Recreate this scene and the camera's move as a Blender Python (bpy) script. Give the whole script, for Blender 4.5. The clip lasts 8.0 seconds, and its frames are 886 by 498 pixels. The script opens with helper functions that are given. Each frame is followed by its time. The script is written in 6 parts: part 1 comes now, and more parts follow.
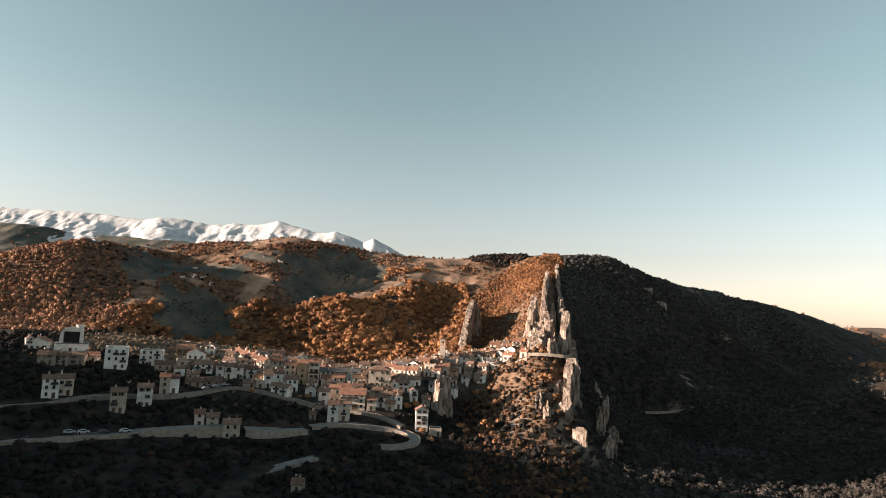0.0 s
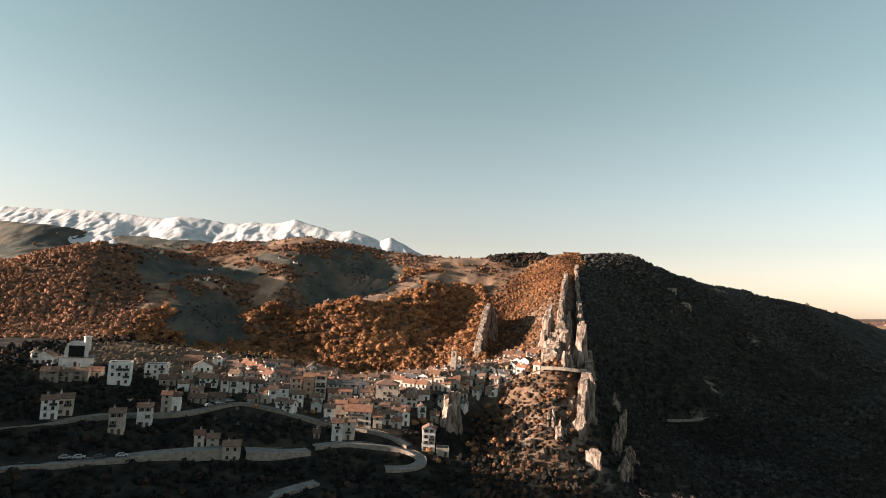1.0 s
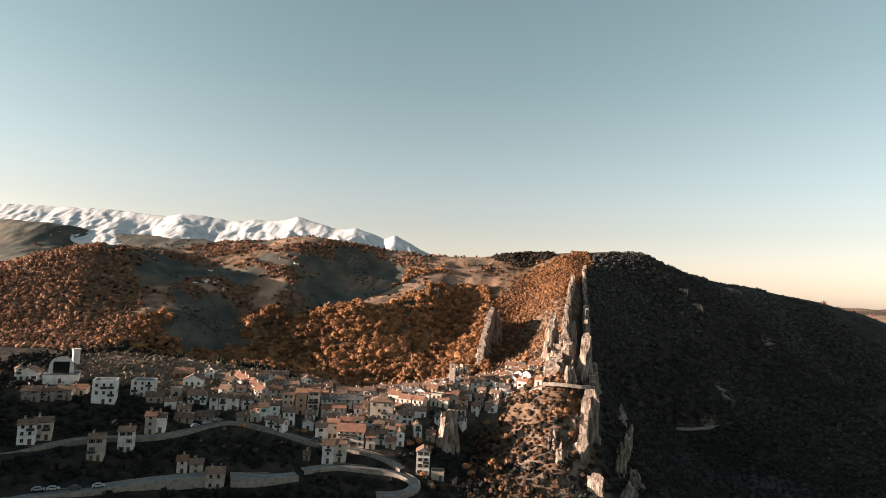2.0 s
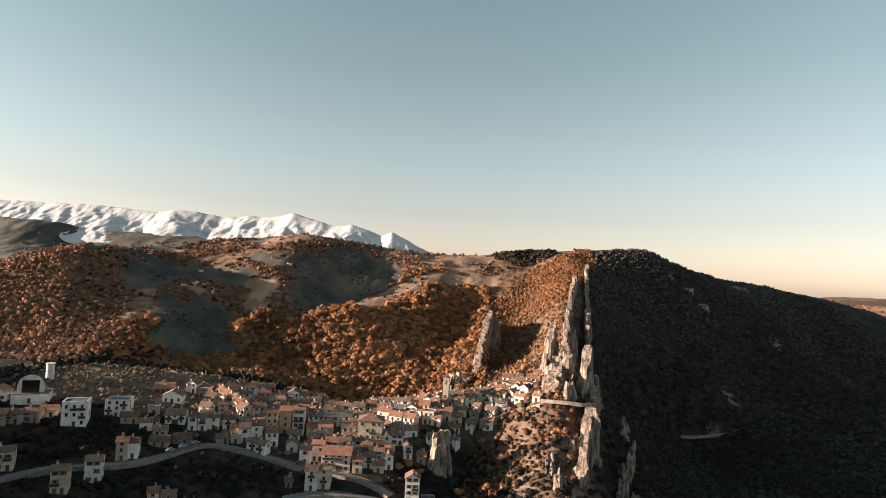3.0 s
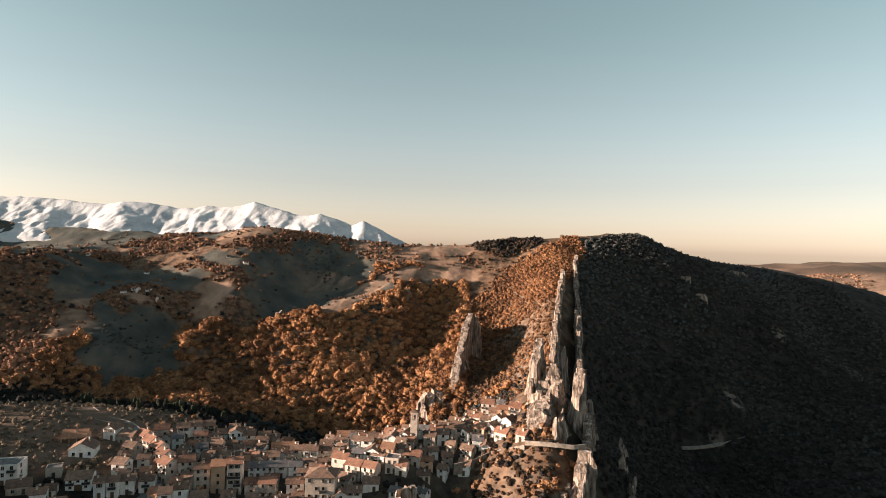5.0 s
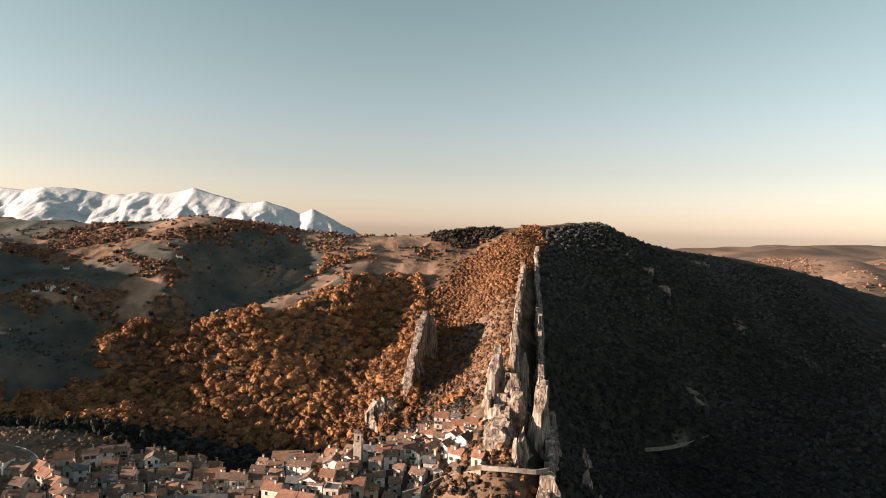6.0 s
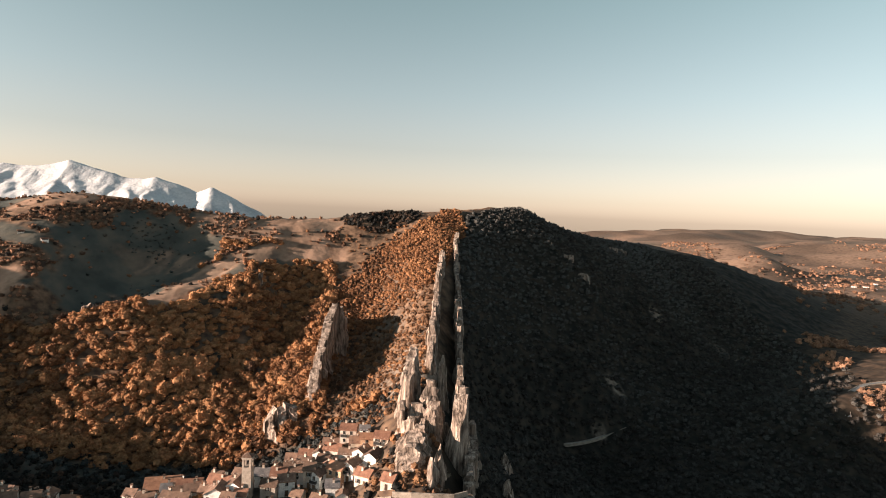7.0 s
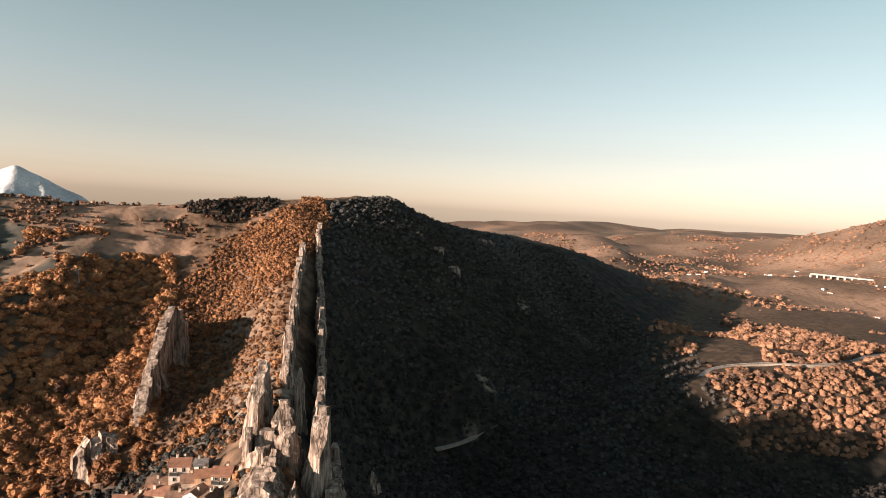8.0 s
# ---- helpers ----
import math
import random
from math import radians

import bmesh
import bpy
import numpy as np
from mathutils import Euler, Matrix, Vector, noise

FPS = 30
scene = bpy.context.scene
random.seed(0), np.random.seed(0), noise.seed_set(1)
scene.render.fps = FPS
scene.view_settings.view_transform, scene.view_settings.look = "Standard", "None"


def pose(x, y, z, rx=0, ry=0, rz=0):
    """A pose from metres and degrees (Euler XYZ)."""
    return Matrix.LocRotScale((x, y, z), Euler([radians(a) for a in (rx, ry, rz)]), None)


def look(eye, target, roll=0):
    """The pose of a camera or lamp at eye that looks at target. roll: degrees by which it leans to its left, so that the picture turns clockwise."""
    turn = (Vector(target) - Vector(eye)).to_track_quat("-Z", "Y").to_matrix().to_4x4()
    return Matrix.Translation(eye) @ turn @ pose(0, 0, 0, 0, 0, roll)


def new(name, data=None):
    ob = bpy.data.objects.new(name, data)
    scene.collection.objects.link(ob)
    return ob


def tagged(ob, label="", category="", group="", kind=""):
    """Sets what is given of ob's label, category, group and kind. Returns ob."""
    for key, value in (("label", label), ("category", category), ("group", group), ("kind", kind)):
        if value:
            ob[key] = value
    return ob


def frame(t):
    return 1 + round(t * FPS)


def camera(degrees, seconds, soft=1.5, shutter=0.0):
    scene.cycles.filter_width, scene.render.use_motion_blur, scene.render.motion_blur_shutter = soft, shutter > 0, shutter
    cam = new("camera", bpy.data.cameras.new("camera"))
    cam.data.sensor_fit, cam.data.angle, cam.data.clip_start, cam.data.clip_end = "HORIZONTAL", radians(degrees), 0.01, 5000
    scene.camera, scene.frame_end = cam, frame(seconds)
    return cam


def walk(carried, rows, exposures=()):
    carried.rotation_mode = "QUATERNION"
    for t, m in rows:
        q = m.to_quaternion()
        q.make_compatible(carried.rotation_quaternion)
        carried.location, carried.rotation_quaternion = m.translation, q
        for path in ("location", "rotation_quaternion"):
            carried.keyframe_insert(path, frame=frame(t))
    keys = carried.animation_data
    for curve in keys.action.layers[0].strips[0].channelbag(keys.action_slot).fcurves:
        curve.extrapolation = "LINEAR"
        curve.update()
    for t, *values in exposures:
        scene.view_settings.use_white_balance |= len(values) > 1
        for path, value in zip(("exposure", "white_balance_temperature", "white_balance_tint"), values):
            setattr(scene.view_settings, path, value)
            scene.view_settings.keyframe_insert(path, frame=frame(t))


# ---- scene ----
cam = camera(74.40, 8.0, soft=0.95)
EYE = 100.0
PATH = [
    # seconds, x, y, height over the first eye, turn about x, y, z
    (0, 0.00, -0.00, 0.00, 96.237, -2.780, -0.019),
    (0.5, 3.81, 4.71, 6.51, 95.675, -2.905, 1.299),
    (1, 7.53, 10.18, 13.38, 95.005, -2.892, 2.393),
    (2.5, 16.37, 31.13, 33.84, 93.089, -3.038, 3.805),
    (3, 17.98, 40.53, 40.02, 92.446, -2.995, 3.926),
    (3.5, 19.18, 51.56, 45.98, 91.809, -2.733, 3.891),
    (4, 20.38, 64.06, 51.46, 91.117, -2.317, 3.760),
    (5.5, 26.50, 108.48, 64.81, 88.907, -1.470, 1.300),
    (6, 28.45, 124.10, 67.93, 88.091, -1.663, -1.153),
    (6.5, 30.56, 139.78, 70.17, 87.206, -2.090, -4.544),
    (7, 33.08, 155.44, 71.56, 86.402, -2.612, -9.034),
    (7.5, 36.54, 170.84, 72.05, 85.927, -3.095, -14.802),
    (8, 41.09, 186.17, 71.72, 86.040, -3.525, -21.985),
]
walk(cam, [(t, pose(x, y, EYE + z, rx, ry, rz)) for t, x, y, z, rx, ry, rz in PATH],
     exposures=((0.0, 1.88, 6700, 2), (4.0, 1.82, 6700, 2), (8.0, 1.74, 6700, 3)))

# ---- world, sun, exposure ----
SUN_AZ, SUN_EL = 10.0, 10.0      # degrees behind the x axis, and above the horizon
to_sun = Vector((-math.cos(radians(SUN_AZ)) * math.cos(radians(SUN_EL)), -math.sin(radians(SUN_AZ)) * math.cos(radians(SUN_EL)), math.sin(radians(SUN_EL))))
world = bpy.data.worlds.new("world")
scene.world = world
world.use_nodes = True
wn, wl = world.node_tree.nodes, world.node_tree.links
sky = wn.new("ShaderNodeTexSky")
sky.sky_type = "NISHITA"
sky.sun_disc = False
sky.sun_elevation = radians(SUN_EL)
sky.sun_rotation = radians(270.0 - SUN_AZ)
sky.altitude = 600
sky.air_density, sky.dust_density, sky.ozone_density = 1.0, 1.0, 1.5
pale = wn.new("ShaderNodeHueSaturation")
pale.inputs["Saturation"].default_value = 0.42
wl.new(sky.outputs[0], pale.inputs["Color"])
# a warm, dusty band of air above the horizon and a cooler sky higher up
place = wn.new("ShaderNodeTexCoord")
axes = wn.new("ShaderNodeSeparateXYZ")
wl.new(place.outputs["Generated"], axes.inputs[0])
air = wn.new("ShaderNodeValToRGB")
air.color_ramp.elements[0].position, air.color_ramp.elements[1].position = 0.0, 0.6
air.color_ramp.elements[0].color, air.color_ramp.elements[1].color = (0.93, 0.735, 0.70, 1), (0.57, 0.70, 0.74, 1)
for pos, col in ((0.06, (0.86, 0.725, 0.705)), (0.19, (0.715, 0.735, 0.735)), (0.34, (0.6, 0.71, 0.7))):
    air.color_ramp.elements.new(pos).color = (*col, 1)
wl.new(axes.outputs["Z"], air.inputs[0])
dusty = wn.new("ShaderNodeMix")
dusty.data_type, dusty.blend_type = "RGBA", "MULTIPLY"
dusty.inputs["Factor"].default_value = 1.0
wl.new(pale.outputs[0], dusty.inputs[6])
wl.new(air.outputs[0], dusty.inputs[7])
wl.new(dusty.outputs[2], wn["Background"].inputs[0])
wn["Background"].inputs[1].default_value = 0.075
lamp = new("sun", bpy.data.lights.new("sun", "SUN"))
lamp.data.energy, lamp.data.angle, lamp.data.color = 5.0, radians(0.53), (1.0, 0.765, 0.665)
lamp.matrix_world = look(to_sun * 500, (0, 0, 0))


# ---- noise and mesh helpers ----
TABLE = np.random.RandomState(7).rand(256, 256)


def vnoise(x, y):
    """Smooth lattice noise between 0 and 1."""
    xi, yi = np.floor(x).astype(int), np.floor(y).astype(int)
    u, v = x - xi, y - yi
    u, v = u * u * (3 - 2 * u), v * v * (3 - 2 * v)
    a, b = TABLE[xi % 256, yi % 256], TABLE[(xi + 1) % 256, yi % 256]
    c, d = TABLE[xi % 256, (yi + 1) % 256], TABLE[(xi + 1) % 256, (yi + 1) % 256]
    return (a * (1 - u) + b * u) * (1 - v) + (c * (1 - u) + d * u) * v


def fbm(x, y, size, octaves=4):
    """Noise of several octaves, about -1 to 1; size: metres of the largest waves."""
    total, amp = 0.0, 1.0
    for k in range(octaves):
        f = 2.0 ** k / size
        total = total + amp * (2 * vnoise(x * f + 37.1 * k, y * f + 11.7 * k) - 1)
        amp *= 0.5
    return total


def step(a, b, v):
    w = np.clip((v - a) / (b - a), 0, 1)
    return w * w * (3 - 2 * w)


def mesh_of(name, verts, faces, mats, smooth=False, index=None):
    """A mesh from arrays of vertices and of triangles or quads."""
    me = bpy.data.meshes.new(name)
    verts, faces = np.asarray(verts, np.float32), np.asarray(faces, np.int32)
    n, k = faces.shape
    me.vertices.add(len(verts))
    me.vertices.foreach_set("co", verts.ravel())
    me.loops.add(n * k)
    me.loops.foreach_set("vertex_index", faces.ravel())
    me.polygons.add(n)
    me.polygons.foreach_set("loop_start", np.arange(0, n * k, k, dtype=np.int32))
    me.polygons.foreach_set("use_smooth", np.full(n, smooth, bool))
    for m in mats:
        me.materials.append(m)
    if index is not None:
        me.polygons.foreach_set("material_index", np.asarray(index, np.int32))
    me.update(calc_edges=True)
    return me


def part(name, me, parent=None, label="", m=None):
    """Links a mesh or a bmesh-made mesh as one object under a thing or a part."""
    ob = new(name, me)
    ob.parent = parent
    if m is not None:
        ob.matrix_basis = m
    return tagged(ob, label)


def bm_mesh(name, bm, mats, smooth=False):
    me = bpy.data.meshes.new(name)
    bm.to_mesh(me)
    bm.free()
    for m in mats:
        me.materials.append(m)
    if smooth:
        me.polygons.foreach_set("use_smooth", np.ones(len(me.polygons), bool))
    return me


def box(bm, x0, x1, y0, y1, z0, z1, mi=0):
    vs = [bm.verts.new((x, y, z)) for z in (z0, z1) for x, y in ((x0, y0), (x1, y0), (x1, y1), (x0, y1))]
    for q in ((3, 2, 1, 0), (4, 5, 6, 7), (0, 1, 5, 4), (1, 2, 6, 5), (2, 3, 7, 6), (3, 0, 4, 7)):
        bm.faces.new([vs[i] for i in q]).material_index = mi
    return vs


# ---- materials ----
def material(name, colors, size=1.0, rough=0.85, bump=0.3, detail=6.0, tint="", spread=0.0, fine=8.0, metal=0.0):
    """A weathered surface: noise between the colours at two scales, bump, and a shift of brightness for each piece.
    tint: 'object' or the name of a point attribute that varies the brightness by up to spread."""
    m = bpy.data.materials.new(name)
    m.use_nodes = True
    n, l = m.node_tree.nodes, m.node_tree.links
    bsdf = n["Principled BSDF"]
    co = n.new("ShaderNodeTexCoord")
    big = n.new("ShaderNodeTexNoise")
    big.inputs["Scale"].default_value, big.inputs["Detail"].default_value = 1.0 / size, detail
    small = n.new("ShaderNodeTexNoise")
    small.inputs["Scale"].default_value, small.inputs["Detail"].default_value = fine / size, 4.0
    l.new(co.outputs["Object"], big.inputs["Vector"])
    l.new(co.outputs["Object"], small.inputs["Vector"])
    mix = n.new("ShaderNodeMix")
    mix.inputs["Factor"].default_value = 0.4
    l.new(big.outputs[0], mix.inputs["A"])
    l.new(small.outputs[0], mix.inputs["B"])
    ramp = n.new("ShaderNodeValToRGB")
    els = ramp.color_ramp.elements
    while len(els) < len(colors):
        els.new(0.5)
    for i, c in enumerate(colors):
        els[i].position = 0.34 + 0.32 * i / max(1, len(colors) - 1)
        els[i].color = (*c, 1)
    l.new(mix.outputs["Result"], ramp.inputs[0])
    out = ramp.outputs[0]
    if tint:
        if tint == "object":
            src = n.new("ShaderNodeObjectInfo").outputs["Random"]
        else:
            at = n.new("ShaderNodeAttribute")
            at.attribute_name = tint
            src = at.outputs["Fac"]
        rng = n.new("ShaderNodeMapRange")
        rng.inputs["To Min"].default_value, rng.inputs["To Max"].default_value = 1 - spread, 1 + spread
        l.new(src, rng.inputs["Value"])
        hsv = n.new("ShaderNodeHueSaturation")
        l.new(rng.outputs[0], hsv.inputs["Value"])
        l.new(out, hsv.inputs["Color"])
        out = hsv.outputs[0]
    l.new(out, bsdf.inputs["Base Color"])
    bsdf.inputs["Roughness"].default_value = rough
    bsdf.inputs["Metallic"].default_value = metal
    bsdf.inputs["Specular IOR Level"].default_value = 0.25
    if bump:
        b = n.new("ShaderNodeBump")
        b.inputs["Strength"].default_value = bump
        b.inputs["Distance"].default_value = 0.1 * size
        l.new(mix.outputs["Result"], b.inputs["Height"])
        l.new(b.outputs[0], bsdf.inputs["Normal"])
    return m


def leaf_material(name, a, b, c):
    """Autumn leaves: the tree's own tint runs through three colours."""
    m = bpy.data.materials.new(name)
    m.use_nodes = True
    n, l = m.node_tree.nodes, m.node_tree.links
    bsdf = n["Principled BSDF"]
    at = n.new("ShaderNodeAttribute")
    at.attribute_name = "tint"
    geo = n.new("ShaderNodeNewGeometry")
    mix = n.new("ShaderNodeMath")
    mix.operation = "MULTIPLY_ADD"
    mix.inputs[1].default_value = 0.22
    l.new(geo.outputs["Random Per Island"], mix.inputs[0])
    l.new(at.outputs["Fac"], mix.inputs[2])
    ramp = n.new("ShaderNodeValToRGB")
    els = ramp.color_ramp.elements
    els[0].color, els[1].color = (*a, 1), (*c, 1)
    els[0].position, els[1].position = 0.1, 1.1
    mid = els.new(0.6)
    mid.color = (*b, 1)
    l.new(mix.outputs[0], ramp.inputs[0])
    co = n.new("ShaderNodeTexCoord")
    tuft = n.new("ShaderNodeTexNoise")
    tuft.inputs["Scale"].default_value, tuft.inputs["Detail"].default_value, tuft.inputs["Roughness"].default_value = 0.9, 6.0, 0.7
    l.new(co.outputs["Object"], tuft.inputs["Vector"])
    rng = n.new("ShaderNodeMapRange")
    rng.inputs["From Min"].default_value, rng.inputs["From Max"].default_value = 0.3, 0.7
    rng.inputs["To Min"].default_value, rng.inputs["To Max"].default_value = 0.6, 1.4
    l.new(tuft.outputs[0], rng.inputs["Value"])
    hsv = n.new("ShaderNodeHueSaturation")
    l.new(rng.outputs[0], hsv.inputs["Value"])
    l.new(ramp.outputs[0], hsv.inputs["Color"])
    l.new(hsv.outputs[0], bsdf.inputs["Base Color"])
    bump = n.new("ShaderNodeBump")
    bump.inputs["Strength"].default_value, bump.inputs["Distance"].default_value = 0.7, 0.8
    l.new(tuft.outputs[0], bump.inputs["Height"])
    l.new(bump.outputs[0], bsdf.inputs["Normal"])
    bsdf.inputs["Roughness"].default_value = 0.9
    bsdf.inputs["Specular IOR Level"].default_value = 0.1
    return m


SNOW = material("snow", [(0.36, 0.365, 0.38), (0.52, 0.52, 0.53), (0.62, 0.61, 0.6)], size=14.0, rough=0.7, bump=0.7, fine=7.0)
LEAF_RUST = leaf_material("rust_leaves", (0.06, 0.035, 0.024), (0.2, 0.095, 0.047), (0.33, 0.166, 0.08))
LEAF_OLIVE = leaf_material("olive_leaves", (0.1, 0.085, 0.062), (0.17, 0.135, 0.1), (0.27, 0.18, 0.12))
LEAF_PINE = leaf_material("pine_needles", (0.018, 0.022, 0.016), (0.03, 0.036, 0.024), (0.055, 0.055, 0.032))
# bare twigs, with valley shade and haze put into the grey
LEAF_GREY = leaf_material("bare_shaded_twigs", (0.04, 0.045, 0.044), (0.066, 0.068, 0.064), (0.12, 0.095, 0.075))
# paler, less saturated than the rust leaves: distance haze put into the colour
LEAF_HAZE = leaf_material("hazy_autumn_leaves", (0.1, 0.062, 0.045), (0.24, 0.128, 0.078), (0.36, 0.2, 0.125))
# shade of the hollows and valley floor put into this darker leaf colour
LEAF_DULL_SHADE = leaf_material("dull_shaded_leaves", (0.016, 0.016, 0.015), (0.03, 0.027, 0.024), (0.085, 0.05, 0.034))
# leaves of the east flank, darkened for its shade and greyed for haze
LEAF_FLANK_HAZE = leaf_material("hazy_flank_leaves", (0.032, 0.027, 0.024), (0.075, 0.07, 0.064), (0.105, 0.106, 0.102))
LEAF_SCRUB = leaf_material("ridge_scrub_leaves", (0.06, 0.038, 0.026), (0.165, 0.088, 0.05), (0.31, 0.155, 0.075))
BARK = material("bark", [(0.05, 0.035, 0.025), (0.12, 0.085, 0.06)], size=0.5)


def rock_material():
    """Cracked limestone: streaks down the faces, dark joints, pale worn patches."""
    m = bpy.data.materials.new("limestone")
    m.use_nodes = True
    n, l = m.node_tree.nodes, m.node_tree.links
    bsdf = n["Principled BSDF"]
    co = n.new("ShaderNodeTexCoord")
    mp = n.new("ShaderNodeMapping")
    mp.inputs["Scale"].default_value = (1.0, 1.0, 0.22)
    l.new(co.outputs["Object"], mp.inputs["Vector"])
    streak = n.new("ShaderNodeTexNoise")
    streak.inputs["Scale"].default_value, streak.inputs["Detail"].default_value, streak.inputs["Roughness"].default_value = 0.5, 9.0, 0.65
    l.new(mp.outputs[0], streak.inputs["Vector"])
    ramp = n.new("ShaderNodeValToRGB")
    els = ramp.color_ramp.elements
    els[0].position, els[1].position = 0.36, 0.66
    els[0].color, els[1].color = (0.07, 0.053, 0.043, 1), (0.52, 0.415, 0.345, 1)
    els.new(0.5).color = (0.26, 0.2, 0.162, 1)
    l.new(streak.outputs[0], ramp.inputs[0])
    warp = n.new("ShaderNodeTexNoise")
    warp.inputs["Scale"].default_value = 0.6
    l.new(mp.outputs[0], warp.inputs["Vector"])
    add = n.new("ShaderNodeVectorMath")
    add.operation = "ADD"
    l.new(mp.outputs[0], add.inputs[0])
    l.new(warp.outputs["Color"], add.inputs[1])
    cell = n.new("ShaderNodeTexVoronoi")
    cell.feature = "DISTANCE_TO_EDGE"
    cell.inputs["Scale"].default_value = 0.62
    l.new(add.outputs[0], cell.inputs["Vector"])
    joint = n.new("ShaderNodeMapRange")
    joint.inputs["From Max"].default_value = 0.09
    joint.inputs["To Min"].default_value = 0.68
    l.new(cell.outputs["Distance"], joint.inputs["Value"])
    mul = n.new("ShaderNodeMix")
    mul.data_type, mul.blend_type = "RGBA", "MULTIPLY"
    mul.inputs["Factor"].default_value = 1.0
    l.new(ramp.outputs[0], mul.inputs[6])
    l.new(joint.outputs[0], mul.inputs[7])
    l.new(mul.outputs[2], bsdf.inputs["Base Color"])
    bsdf.inputs["Roughness"].default_value = 0.95
    bsdf.inputs["Specular IOR Level"].default_value = 0.1
    hgt = n.new("ShaderNodeMath")
    hgt.operation = "MULTIPLY_ADD"
    hgt.inputs[1].default_value = 0.6
    l.new(joint.outputs[0], hgt.inputs[0])
    l.new(streak.outputs[0], hgt.inputs[2])
    bump = n.new("ShaderNodeBump")
    bump.inputs["Strength"].default_value, bump.inputs["Distance"].default_value = 1.0, 0.8
    l.new(hgt.outputs[0], bump.inputs["Height"])
    l.new(bump.outputs[0], bsdf.inputs["Normal"])
    return m


ROCK = rock_material()


def land_material():
    """Ground: woodland litter, with tan stubble, green meadow and bare rock where the land-use attribute says so."""
    m = bpy.data.materials.new("land")
    m.use_nodes = True
    n, l = m.node_tree.nodes, m.node_tree.links
    bsdf = n["Principled BSDF"]
    co = n.new("ShaderNodeTexCoord")

    def noise_of(size, detail, a, b, c):
        t = n.new("ShaderNodeTexNoise")
        t.inputs["Scale"].default_value, t.inputs["Detail"].default_value = 1.0 / size, detail
        l.new(co.outputs["Object"], t.inputs["Vector"])
        r = n.new("ShaderNodeValToRGB")
        r.color_ramp.elements[0].position, r.color_ramp.elements[1].position = 0.35, 0.68
        r.color_ramp.elements[0].color, r.color_ramp.elements[1].color = (*a, 1), (*c, 1)
        r.color_ramp.elements.new(0.5).color = (*b, 1)
        l.new(t.outputs[0], r.inputs[0])
        return r.outputs[0], t.outputs[0]

    # litter is near black, with the shade of the valley put into it
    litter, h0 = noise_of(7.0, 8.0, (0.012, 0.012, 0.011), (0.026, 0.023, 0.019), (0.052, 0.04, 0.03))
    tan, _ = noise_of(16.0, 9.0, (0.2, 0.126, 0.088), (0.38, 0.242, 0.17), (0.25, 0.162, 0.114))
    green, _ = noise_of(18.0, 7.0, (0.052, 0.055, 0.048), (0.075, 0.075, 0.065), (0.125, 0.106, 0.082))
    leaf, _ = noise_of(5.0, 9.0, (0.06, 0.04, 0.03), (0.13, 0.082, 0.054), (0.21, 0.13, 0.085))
    stone, _ = noise_of(4.0, 9.0, (0.06, 0.048, 0.038), (0.16, 0.125, 0.1), (0.28, 0.225, 0.18))
    at = n.new("ShaderNodeAttribute")
    at.attribute_name = "land"
    sep = n.new("ShaderNodeSeparateColor")
    l.new(at.outputs["Color"], sep.inputs[0])
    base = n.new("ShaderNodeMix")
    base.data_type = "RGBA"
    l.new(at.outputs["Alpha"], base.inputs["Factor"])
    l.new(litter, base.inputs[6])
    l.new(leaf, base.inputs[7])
    out = base.outputs[2]
    for channel, colour in (("Red", tan), ("Green", green), ("Blue", stone)):
        mx = n.new("ShaderNodeMix")
        mx.data_type = "RGBA"
        l.new(sep.outputs[channel], mx.inputs["Factor"])
        l.new(out, mx.inputs[6])
        l.new(colour, mx.inputs[7])
        out = mx.outputs[2]
    l.new(out, bsdf.inputs["Base Color"])
    bsdf.inputs["Roughness"].default_value = 0.95
    bsdf.inputs["Specular IOR Level"].default_value = 0.1
    b = n.new("ShaderNodeBump")
    b.inputs["Strength"].default_value, b.inputs["Distance"].default_value = 0.8, 1.0
    l.new(h0, b.inputs["Height"])
    l.new(b.outputs[0], bsdf.inputs["Normal"])
    return m


LAND = land_material()


